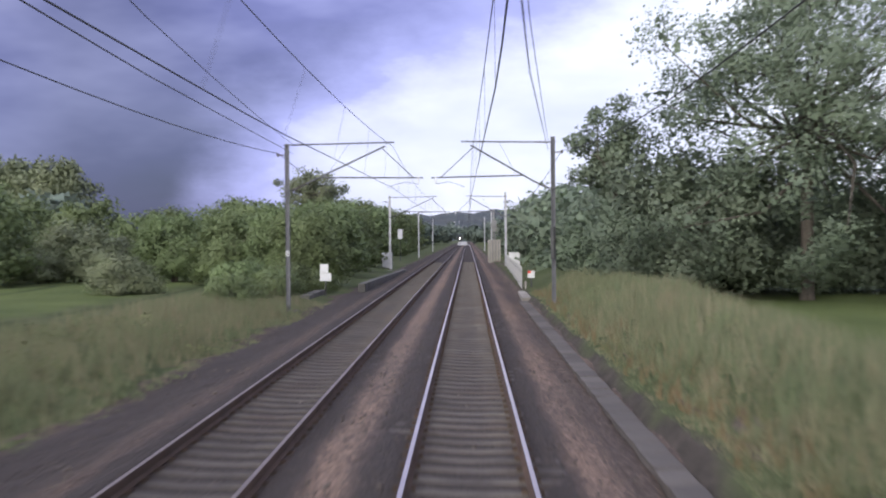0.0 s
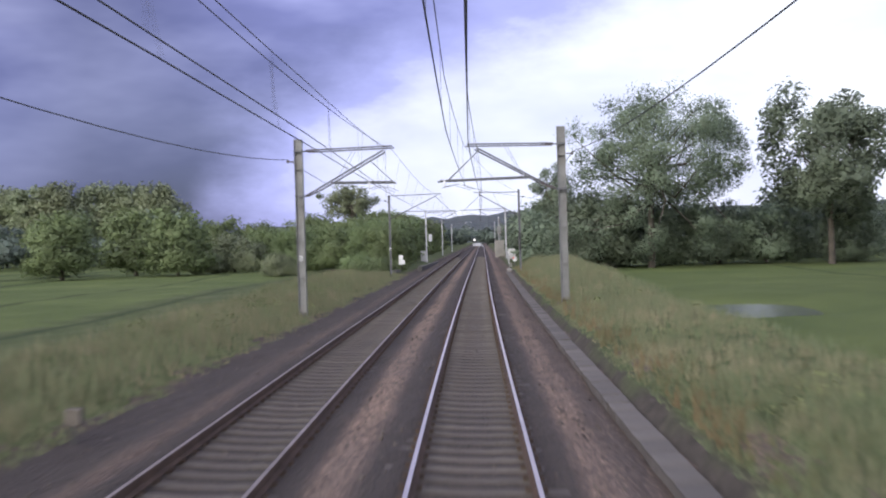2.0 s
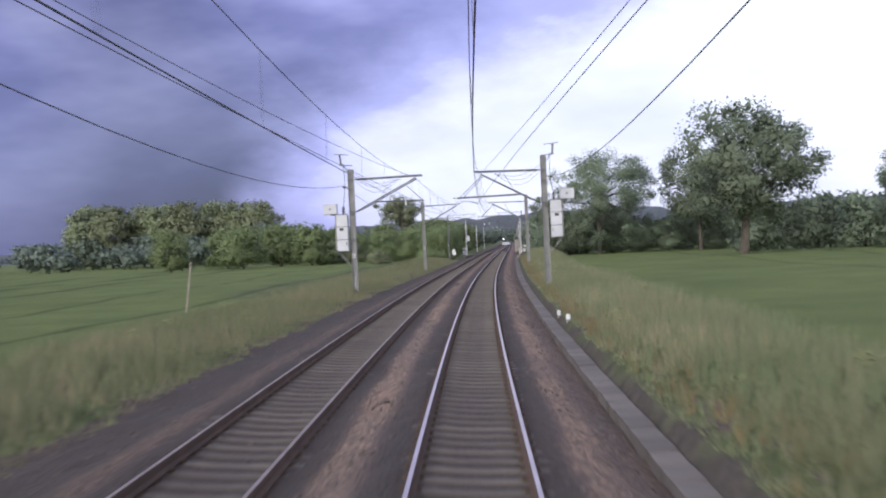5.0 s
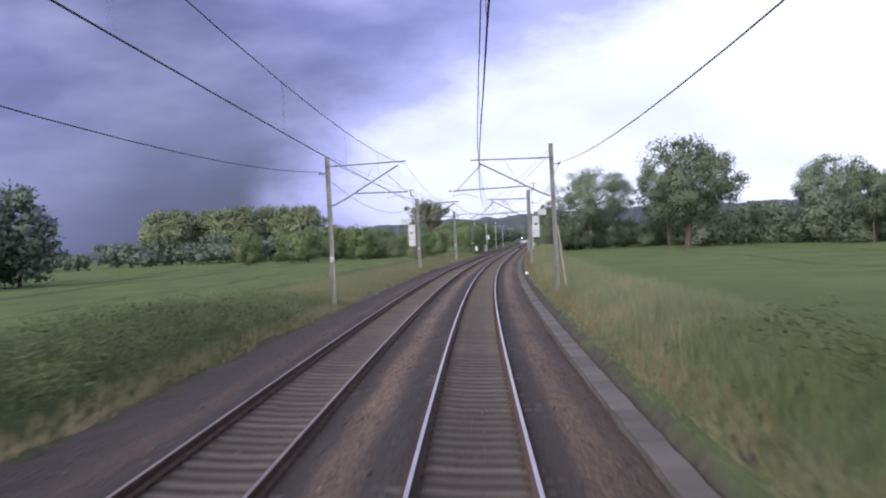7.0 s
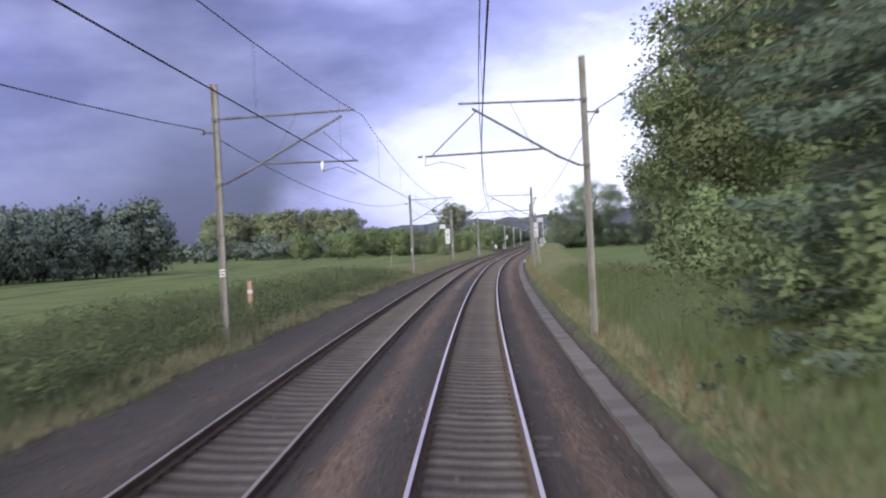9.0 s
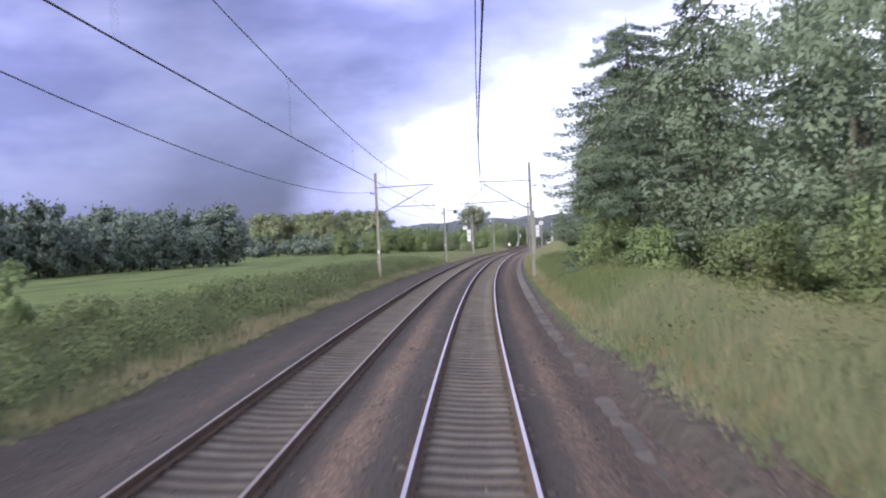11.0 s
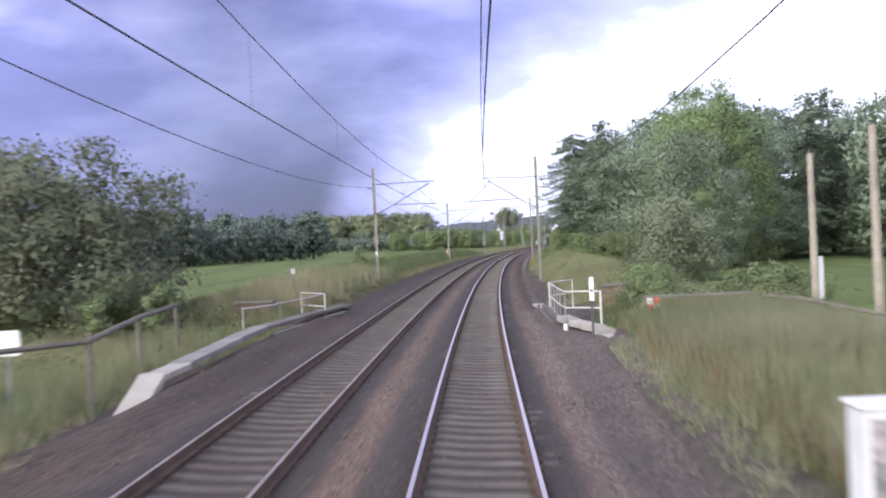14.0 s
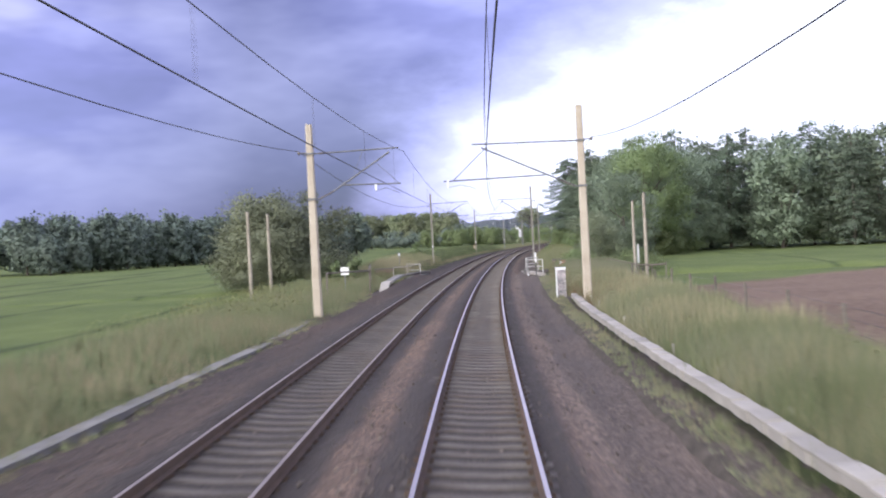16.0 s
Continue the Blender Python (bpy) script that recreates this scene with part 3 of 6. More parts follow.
def quads(name, verts, mat, corners=4, normals=None):
    """A mesh of loose faces, from an array of faces x corners x 3; normals: one for each face, to shade it softly."""
    n = len(verts)
    me = bpy.data.meshes.new(name)
    me.vertices.add(n * corners)
    me.vertices.foreach_set("co", np.asarray(verts, np.float32).ravel())
    me.loops.add(n * corners)
    me.loops.foreach_set("vertex_index", np.arange(n * corners, dtype=np.int32))
    me.polygons.add(n)
    me.polygons.foreach_set("loop_start", np.arange(0, n * corners, corners, dtype=np.int32))
    me.materials.append(mat)
    me.update(calc_edges=True)
    if normals is not None:
        me.polygons.foreach_set("use_smooth", [True] * n)
        free = me.attributes.new("custom_normal", "FLOAT_VECTOR", "POINT")
        free.data.foreach_set("vector", np.repeat(np.asarray(normals, np.float32), corners, 0).ravel())
    return me


def sheet(name, S, E, Z, mat):
    """A grid over s and e with heights Z; uv in metres across and along."""
    gs, ge = np.meshgrid(S, E, indexing="ij")
    x, y = line(gs, ge)
    ns, ne = len(S), len(E)
    me = bpy.data.meshes.new(name)
    i = np.arange(ns * ne).reshape(ns, ne)
    f = np.stack([i[:-1, :-1], i[:-1, 1:], i[1:, 1:], i[1:, :-1]], -1).reshape(-1, 4)[:, ::-1]
    me.vertices.add(ns * ne)
    me.vertices.foreach_set("co", np.stack([x, y, Z], -1).astype(np.float32).ravel())
    me.loops.add(f.size)
    me.loops.foreach_set("vertex_index", f.ravel().astype(np.int32))
    me.polygons.add(len(f))
    me.polygons.foreach_set("loop_start", np.arange(0, f.size, 4, dtype=np.int32))
    me.update(calc_edges=True)
    uv = me.uv_layers.new(name="metres")
    uv.data.foreach_set("uv", np.stack([ge.ravel()[f.ravel()], gs.ravel()[f.ravel()]], -1).astype(np.float32).ravel())
    me.polygons.foreach_set("use_smooth", [True] * len(f))
    me.materials.append(mat)
    return new(name, me)


# ---- ground, ballast ----
S_G = np.concatenate([np.arange(-3200, -800, 200), np.arange(-800, -120, 20), np.arange(-120, 420, 1.5), np.arange(420, 900, 40), np.arange(900, 2600, 200)])
right_e = np.concatenate([np.arange(0, 14, 0.7), np.arange(14, 40, 2), np.arange(40, 160, 12), np.arange(160, 1600, 120)])
E_G = np.concatenate([-right_e[:0:-1] - 1.7, right_e - 1.7])
gs, ge = np.meshgrid(S_G, E_G, indexing="ij")
gz = ground_z(gs, ge)
gz = np.where((ge > -6.8) & (ge < 3.0), gz - 0.9, gz)
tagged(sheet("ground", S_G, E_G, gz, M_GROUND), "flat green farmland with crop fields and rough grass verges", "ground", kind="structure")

BED = [(-7.6, None), (-6.6, None), (-6.1, -.50), (-5.5, -.42), (-5.0, -.21), (-4.6, -.15), (-4.3, -.15), (-4.22, -.185), (-3.9, -.216), (-3.36, -.22), (-2.85, -.216), (-2.5, -.185), (-2.42, -.15),
       (-2.05, -.13), (-1.7, -.10), (-1.3, -.13), (-0.95, -.15), (-0.86, -.185), (-0.55, -.216), (0, -.22), (0.55, -.216), (0.86, -.185), (0.95, -.15), (1.3, -.15), (1.65, -.20), (2.1, -.33), (2.45, -.40), (2.6, -.46), (3.0, None), (3.6, None)]


def bed_z(s, e):
    """Top of the ballast and cess."""
    es = np.array([p[0] for p in BED])
    up = np.array([-.48 if p[1] is None else p[1] for p in BED])
    e = np.asarray(e, float)
    z = cant_z(s, np.clip(e, -5.6, 2.4)) + np.interp(e, es, up) + OTHER_DROP * smooth(-1.0, -2.4, e)
    g = ground_z(s, e) - 0.012 + 0.035 * smooth(250, 262, s) * np.where(e > 0, 1 - smooth(3.75, 4.35, e), 0.0)
    # the bed is carried level to the kerbs on and after the small bridge
    z = z + (-.15 - z) * smooth(293, 299, s) * (1 - smooth(314, 328, s)) * smooth(1.2, 2.5, e)
    z = z + (.16 - z) * smooth(293, 297, s) * (1 - smooth(321, 329, s)) * smooth(-4.9, -6.0, e)
    return z + (g - z) * np.where(e < -1.7, smooth(-5.7, -7.3, e), smooth(2.5, 3.7, e))


S_B = np.concatenate([np.arange(-700, -140, 6), np.arange(-140, 400, 0.7), np.arange(400, 520, 8)])
E_B = np.arange(-7.6, 4.6, 0.18)
gs, ge = np.meshgrid(S_B, E_B, indexing="ij")
rng = np.random.default_rng(3)
lump = rng.normal(0, 0.016, gs.shape) + 0.03 * np.sin(gs * 0.9 + 2 * np.sin(ge * 1.7)) * np.sin(ge * 2.3 + gs * 0.31)
lump = lump * (1 + 3.0 * smooth(222, 245, gs) * (1 - smooth(291, 297, gs)) * smooth(2.8, 3.1, ge))
lump = np.where((np.abs(ge) < 0.85) | (np.abs(ge - OTHER) < 0.85), lump * 0.15, lump)
tagged(sheet("ballast", S_B, E_B, bed_z(gs, ge) + lump, M_BALLAST), "brown-grey crushed stone ballast, oily dark beside the rails", "ballast", kind="structure")


def loose_stones(n=12000):
    """Single stones lying on the bed."""
    r = np.random.default_rng(5)
    s, e = r.uniform(-30, 392, n), r.choice([-1.7, 1.75, -5.1, 2.3, -6.2, 0.0, OTHER], n, p=[.3, .3, .12, .1, .08, .05, .05]) + r.normal(0, .34, n)
    x, y = line(s, e)
    c = np.stack([x, y, bed_z(s, e) + 0.012], -1)
    size = r.uniform(0.018, 0.045, n)[:, None, None]
    base = np.array([(1, 0, 0), (0, 1, 0), (-1, 0, 0), (0, -1, 0), (0, 0, .8), (0, 0, -.8)], float)
    v = base[None] * size * r.uniform(0.6, 1.4, (n, 6, 1)) + r.normal(0, 0.006, (n, 6, 3))
    a = r.uniform(0, 6.28, n)
    ca, sa = np.cos(a)[:, None], np.sin(a)[:, None]
    v = np.stack([v[..., 0] * ca - v[..., 1] * sa, v[..., 0] * sa + v[..., 1] * ca, v[..., 2]], -1) + c[:, None]
    tri = np.array([(0, 1, 4), (1, 2, 4), (2, 3, 4), (3, 0, 4), (1, 0, 5), (2, 1, 5), (3, 2, 5), (0, 3, 5)])
    me = bpy.data.meshes.new("loose_stones")
    f = (tri[None] + 6 * np.arange(n)[:, None, None]).reshape(-1, 3)
    me.vertices.add(6 * n)
    me.vertices.foreach_set("co", v.astype(np.float32).ravel())
    me.loops.add(f.size)
    me.loops.foreach_set("vertex_index", f.ravel().astype(np.int32))
    me.polygons.add(len(f))
    me.polygons.foreach_set("loop_start", np.arange(0, f.size, 3, dtype=np.int32))
    me.update(calc_edges=True)
    me.materials.append(M_STONE)
    tagged(new("loose_stones", me), "loose brown-grey ballast stones strewn over the bed", "stones", kind="stuff")


loose_stones()


# ---- rails and sleepers ----
RAIL = [(-.036, -.006), (-.028, 0), (.028, 0), (.036, -.006), (.036, -.045), (.009, -.055), (.009, -.125), (.07, -.148), (.07, -.159), (-.07, -.159), (-.07, -.148), (-.009, -.125), (-.009, -.055), (-.036, -.045)]


def rail_mesh(e0, drop):
    S = np.concatenate([np.arange(-620, -100, 8), np.arange(-100, 400, 2.0), np.arange(400, 500, 6)])
    sh = Shape()
    n = len(RAIL)
    rings = []
    for s in S:
        for dx, dz in RAIL:
            x, y = line(s, e0 + dx)
            rings.append((float(x), float(y), float(cant_z(s, e0)) + drop + dz))
    fs, ms = [], []
    for i in range(len(S) - 1):
        for k in range(n):
            q = (k + 1) % n
            fs.append((i * n + k, i * n + q, (i + 1) * n + q, (i + 1) * n + k))
            ms.append(1 if k == 1 else 0)
    sh.add(rings, fs)
    sh.m = ms
    return sh


def sleeper_shape():
    """A concrete sleeper with sloped sides, a waisted middle and rail clips."""
    sh = Shape()
    st = [(-1.25, -.195, .115), (-1.2, -.18, .12), (-.45, -.18, .12), (-.2, -.2, .105), (.2, -.2, .105), (.45, -.18, .12), (1.2, -.18, .12), (1.25, -.195, .115)]
    vs = []
    for x, top, half in st:
        vs += [(x, -half - .02, -.36), (x, -half + .03, top), (x, half - .03, top), (x, half + .02, -.36)]
    fs = [(0, 1, 2, 3), (31, 30, 29, 28)]
    for i in range(7):
        fs += [(4 * i + k, 4 * i + 4 + k, 4 * i + 5 + k, 4 * i + 1 + k) for k in range(3)]
    sh.add(vs, fs)
    for x in (-.7525, .7525):
        for d in (-.1, .1):
            sh.box(x + d - .035, -.05, -.185, x + d + .035, .05, -.135, 1)
    return sh


sleeper_data = sleeper_shape().data("sleeper", [M_SLEEPER, M_CLIP])
for e0, drop, label in ((0.0, 0.0, "railway track on concrete sleepers with polished rails"), (OTHER, OTHER_DROP, "parallel railway track on concrete sleepers, rusty rail sides")):
    track_thing = thing("railway_track", Matrix.Identity(4), label, "railway track", "the two tracks", kind="structure")
    for side in (-.7525, .7525):
        part("rail", rail_mesh(e0 + side, drop), [M_RUST, M_SHINE if e0 == 0 else M_DULL], track_thing, "steel rail, polished on top, rusty sides" if e0 == 0 else "steel rail with a dull worn top")
    rest = Shape()
    src = [(tuple(v.co), ) for v in sleeper_data.vertices]
    src_f = [tuple(p.vertices) for p in sleeper_data.polygons]
    src_m = [p.material_index for p in sleeper_data.polygons]
    for k in range(int((392 + 130) / 0.65)):
        s = 392 - 0.65 * k
        x, y = line(s, e0)
        p = float(np.interp(s, _s, _psi))
        m = Matrix.Translation((float(x), float(y), float(cant_z(s, e0)) + drop)) @ Matrix.Rotation(p, 4, "Z") @ Matrix.Rotation(float(np.interp(s, HUNDREDS, CANT)), 4, "Y")
        if 195 > s > 3:
            ob = part("sleeper", sleeper_data, None, track_thing, m=m)
        else:
            n = len(rest.v)
            rest.v += [tuple(m @ Vector(v[0])) for v in src]
            rest.f += [tuple(n + i for i in f) for f in src_f]
            rest.m += src_m
    tagged(part("far_sleepers", rest, [M_SLEEPER, M_CLIP], track_thing), "further concrete sleepers", kind="stuff")


# ---- cable troughs ----
def trough_run(label, group, spots, width, height, mat, pitch=1.0, piece_mat=None, wall=True, loose=1.0, gap=.006):
    """A run of concrete trough units with a lid each. spots: s, e, z of the lid's top."""
    t = thing("cable_trough", Matrix.Identity(4), label, "cable trough", group, kind="structure")
    S, E, Z = (np.array(v) for v in zip(*spots))
    lid = Shape().box(-width / 2, -pitch / 2 + gap, -.05, width / 2, pitch / 2 - gap, 0, bevel=0.008).data("lid", piece_mat or mat)
    r = random.Random(7)
    count = 0
    s = S.min()
    body = Shape()
    while s < S.max():
        e, z = float(np.interp(s, S, E)), float(np.interp(s, S, Z))
        s2 = s + pitch
        e2, z2 = float(np.interp(s2, S, E)), float(np.interp(s2, S, Z))
        m = place(s + pitch / 2, (e + e2) / 2, (z + z2) / 2 + r.uniform(-.008, .008) * loose, math.degrees(math.atan2(e2 - e, pitch)) + r.uniform(-.9, .9) * loose)
        m = m @ pose(0, 0, 0, -math.degrees(math.atan2(z2 - z, pitch)), r.uniform(-1, 1) * loose)
        part("lid", lid, None, t, m=m)
        for side in ((-1, 1) if wall else ()):
            x0 = side * (width / 2 - .05) - .035
            vs = [m @ Vector(p) for p in ((x0, -pitch / 2, -height), (x0 + .07, -pitch / 2, -height), (x0 + .07, pitch / 2, -height), (x0, pitch / 2, -height),
                                          (x0, -pitch / 2, -.052), (x0 + .07, -pitch / 2, -.052), (x0 + .07, pitch / 2, -.052), (x0, pitch / 2, -.052))]
            body.add(vs, [(3, 2, 1, 0), (4, 5, 6, 7), (0, 1, 5, 4), (1, 2, 6, 5), (2, 3, 7, 6), (3, 0, 4, 7)])
        s, count = s2, count + 1
    if wall:
        part("trough_wall", body, mat, t)
    return t


trough_run("weathered grey concrete cable trough with lids beside the ballast", "cable troughs",
           [(-55, 2.72, -.44), (60, 2.74, -.45), (130, 2.74, -.48), (215, 2.68, -.52)], 0.44, 0.3, M_CONC, loose=1.7, gap=.01)
trough_run("old grey concrete cable trough half buried in dirt", "cable troughs", [(215, 2.68, -.52), (226, 2.66, -.62), (240, 2.66, -.70), (262, 2.65, -.715), (285, 2.62, -.70), (293, 2.62, -.6)], 0.42, 0.3, M_BURIED, loose=2.5)
trough_run("pale new concrete cable trough raised on stub posts above the grass", "cable troughs",
           [(333, 4.86, -.3), (334.8, 4.38, -.25), (338, 4.16, -.05), (345, 3.98, 0), (352, 3.98, .0), (366, 4.06, .02), (392, 4.26, .05)], 0.31, 0.2, M_PALECONC, loose=2.4, gap=.02)
trough_run("grey concrete cable trough along the cess of the far track", "cable troughs",
           [(328.8, -8.0, -.38), (338, -7.95, -.36), (350.5, -7.25, -.34), (366, -7.3, -.3), (392, -7.4, -.2)], 0.4, 0.25, M_MIDCONC)


# ---- overhead line masts ----
def insulator(a, b, r=0.06, sheds=7):
    """A ribbed insulator between two points."""
    a, b = Vector(a), Vector(b)
    n = (b - a).length
    prof = [(0, r * .5)]
    for i in range(sheds):
        f = n * (i + .5) / sheds
        prof += [(f - n * .3 / sheds, r * .5), (f, r), (f + n * .2 / sheds, r * .5)]
    return Shape().lathe(a, b - a, prof + [(n, r * .5)], 8)


def h_column(width, depth, z0, z1, plate=0.018):
    """A broad-flange steel column with web and end stiffeners."""
    sh = Shape()
    w, d = width / 2, depth / 2
    sh.box(-w, -d, z0, -w + plate, d, z1).box(w - plate, -d, z0, w, d, z1).box(-w + plate, -plate / 2, z0, w - plate, plate / 2, z1)
    for z in np.arange(z0 + .5, z1, 1.6):
        sh.box(-w + plate, -d * .9, float(z), w - plate, -plate / 2, float(z) + .014).box(-w + plate, plate / 2, float(z), w - plate, d * .9, float(z) + .014)
    return sh


def mast(s, e, track_e, kind, top, width, base_z, stagger, twin=False, label="", outer=6.5):
    """A mast with its cantilever to the track at track_e; parts hang in rail-level heights."""
    d = 1.0 if track_e > e else -1.0
    D = abs(track_e - e)
    t = thing("overhead_line_mast", place(s, e, 0), label, "mast", "overhead line masts")
    if kind == "concrete":
        sh = Shape()
        rings = [(base_z - .4, width / 2), (2.5, width * .46), (top, width * .36)]
        for i in range(2):
            (za, ra), (zb, rb) = rings[i], rings[i + 1]
            c = 0.3
            ring = lambda z, q: [(-q, -q * (1 - c), z), (-q * (1 - c), -q, z), (q * (1 - c), -q, z), (q, -q * (1 - c), z), (q, q * (1 - c), z), (q * (1 - c), q, z), (-q * (1 - c), q, z), (-q, q * (1 - c), z)]
            sh.add(ring(za, ra) + ring(zb, rb), [(k, (k + 1) % 8, 8 + (k + 1) % 8, 8 + k) for k in range(8)] + ([tuple(range(8, 16))] if i else []))
        part("column", sh, M_MASTCONC, t, "square tapered concrete column with chamfered edges")
    else:
        part("column", h_column(width, width * .9, base_z - .3, top), M_BOX if s < -100 else M_CREAM if kind == "pale" else M_STEEL if s > -20 else M_TUBE, t, "weathered pale steel column" if kind == "pale" else "grey galvanised steel column")
        fw = .2 if kind == "pale" else .38
        part("foundation", Shape().box(-fw, -fw, base_z - .5, fw, fw, base_z + .04, bevel=.03), M_CONC, t, "concrete foundation block")
    off = width / 2
    for z in (6.86, 4.86):
        part("clamp", Shape().box(-off - .014, -off - .014, z - .04, off + .014, off + .014, z + .04).tube([(d * off, 0, z), (d * (off + .22), 0, z)], .03, 6), M_TUBE, t)
    sets = ((-.55, stagger), (.55, -stagger)) if twin else ((0.0, stagger),)
    for y, st in sets:
        def q(u, z):
            return (d * u, y * min(1, u / .6), z)
        push = e < 0 and s > 0  # the arm pushes the wire away from the mast, or pulls it from beyond
        head, strut0 = (D - .5 if push else D - .2 + st * .3, 6.76), (off + .12, 4.86)
        part("top_tube", Shape().tube([q(off + .7, 6.87), q(D - .1 if push else D + .22 + st * .3, 6.93)], .034), M_TUBE, t)
        part("insulator", insulator(q(off + .18, 6.86), q(off + .72, 6.87)), M_INSUL, t, "grey-brown ribbed porcelain insulator")
        part("strut", Shape().tube([q(off + .75, 5.16), q(*head)], .038), M_TUBE, t)
        part("insulator", insulator(q(*strut0), q(off + .8, 5.18)), M_INSUL, t)
        f = (5.42 - 5.16) / (head[1] - 5.16)
        u0 = off + .75 + (head[0] - off - .75) * f
        far = D - .06 if push else D + 1.5 + st * .6
        hang = far - 1.1 if push else far - .2
        part("registration_tube", Shape().tube([q(u0, 5.42), q(far, 5.36)], .033), M_TUBE, t)
        part("brace", Shape().tube([q(head[0] - .1 - .5 * push, 6.66 - .35 * push), q(far - .1 if push else far - .45, 5.4)], .012 if push else .02), M_TUBE, t)
        mid = off + .75 + (head[0] - off - .75) * .55
        part("hanger", Shape().tube([q(mid, 6.9), q(u0 + .35, 5.5)], .009, 6), M_TUBE, t)
        if y <= 0:
            part("drop_bracket", Shape().lathe(q(hang, 5.4), (0, 0, -1), [(0, .025), (.04, .046), (.26, .046), (.31, .025)]), M_WHITEINS, t, "white drop insulator")
        part("steady_arm", Shape().tube([q(hang, 5.08), q(hang + .45 if push else far - .75, 5.2 if push else 5.18), q(D + st + (-.3 if push else .35), 5.08), q(D + st, 4.94)], .013, 6), M_TUBE, t)
    part("wire_post", Shape().tube([(-d * off, 0, outer - .08), (-d * (off + .3), 0, outer - .08)], .03, 6).lathe((-d * (off + .3), 0, outer - .15), (0, 0, 1), [(0, .03), (.04, .07), (.1, .07), (.16, .03)]), M_INSUL, t, "bracket and insulator of the outer wire")
    if e < 0 and kind != "concrete":
        zl = 1.98
        sign = part("number_plate", Shape().box(-.075, -off - .035, zl, .075, -off - .02, zl + .24), M_WHITE, t, "small white plate with dark bars")
        for k in range(2):
            part("printed_bar", Shape().box(-.045, -off - .042, zl + .05 + k * .09, .045, -off - .037, zl + .095 + k * .09), M_PLATE, sign)
    return t


def switch_gear(t, out, off, low=0.0):
    """The switching cabinets hung on a mast's outer side. out: +1 or -1 across; low: how far they hang lower."""
    x0, x1 = off + .12, off + .8

    def bx(a, y0, z0, b, y1, z1, bevel=.02):
        a, b = sorted((a * out, b * out))
        return Shape().box(a, y0, z0 - low, b, y1, z1 - low, 0, bevel)
    cab = part("switch_cabinet", bx(x0, -.4, 2.7, x1, .4, 4.95), M_BOX, t, "pale grey enamelled switch cabinet with ribs")
    part("cabinet_edge", bx(x1 + .003, -.36, 2.75, x1 + .09, .38, 4.9, .01), M_STEEL, cab, "grey back plate")
    for z in (3.4, 4.2):
        part("rib", bx(x0 - .01, -.415, z, x1 + .01, .415, z + .035, 0), M_DARK, cab)
    part("vent", bx(x0 + .25, -.412, 3.97, x0 + .5, -.401, 4.15, 0), M_DARK, cab)
    part("door_handle", bx(x0 + .08, -.43, 3.05, x0 + .12, -.401, 3.25, 0), M_DARK, cab)
    box = part("upper_box", bx(x1 - .02, -.3, 5.02, x1 + .82, .3, 5.62), M_BOX, t, "square pale grey control box")
    part("box_lid", bx(x1 - .05, -.33, 5.622, x1 + .85, .33, 5.66, 0), M_BOX, box)
    part("dial", bx(x1 + .32, -.312, 5.28, x1 + .44, -.301, 5.4, 0), M_STEEL, box)
    part("box_bracket", bx(x0, -.04, 4.95, x1 + .4, .04, 5.02, 0), M_STEEL, t)
    sh = Shape()
    for y in (-.2, .2):
        sh.tube([(x0 * out, y, 2.63 - low), ((x1 + .05) * out, y, 2.63 - low)], .035, 6).tube([(off * out, y * .4, 1.7 - low), ((x1 - .05) * out, y, 2.61 - low)], .03, 6)
    part("bracket", sh, M_STEEL, t, "triangular steel bracket")
    for k, y in enumerate((-.18, .12)):
        part("bushing", insulator(((x0 + .25) * out, y, 4.95 - low), ((x0 + .25) * out, y, 5.45 - low), .1, 5), M_INSUL, t, "ribbed grey-brown bushing")
        part("lead", Shape().tube([((x0 + .25) * out, y, 5.45 - low), ((x0 + .1) * out, y, 6.2), ((off + .2) * out, y, 7.0), ((off + .25) * out, y, 7.9)], .011, 6), M_WIRE, t)
    part("isolator_arm", Shape().tube([((off - .3) * out, 0, 7.75), ((off + .5) * out, 0, 7.8)], .03, 6).tube([((off - .1) * out, 0, 8.42), ((off + .8) * out, 0, 8.5)], .025, 6), M_TUBE, t, "isolator arm over the mast top")
    for y, dip in ((-.5, 1.0), (.5, .7), (.2, 1.3)):
        part("jumper", Shape().tube([(-out * (u * 3.6 - off - .4), y * (1 - u) + .3 * u, 7.9 - 1.1 * u - dip * math.sin(math.pi * u)) for u in (0, .12, .25, .4, .55, .7, .85, 1)], .011, 5), M_WIRE, t, "drooping jumper cable")
    part("isolator_insulator", insulator(((off + .4) * out, 0, 7.8), ((off + .45) * out, 0, 8.44), .09, 6), M_INSUL, t)


G_STEEL = "grey galvanised steel overhead line mast with a tubular cantilever"
# s, kind, top, width, twin, across on the right, across on the left, how far the left one stands behind
MASTS = [(-250, "pale", 7.3, .22, False, 3.8, -7.9, 0), (-178, "pale", 7.3, .22, False, 3.8, -7.9, 0), (-112, "pale", 7.3, .22, False, 3.8, -7.9, 0), (-48.5, "steel", 7.1, .18, False, 3.75, -7.9, 0),
         (1.4, "steel", 7.65, .36, True, 4.0, -7.7, .4), (58.6, "steel", 7.75, .36, True, 4.05, -7.95, -.5), (118.6, "steel", 7.6, .22, False, 4.05, -7.5, 2), (191.6, "pale", 8.2, .19, False, 3.58, -7.78, 0),
         (267.2, "pale", 8.25, .19, False, 3.52, -7.66, 0), (341.6, "concrete", 8.4, .38, False, 4.52, -7.36, .6), (408, "concrete", 8.2, .5, False, 4.4, -7.6, 3)]
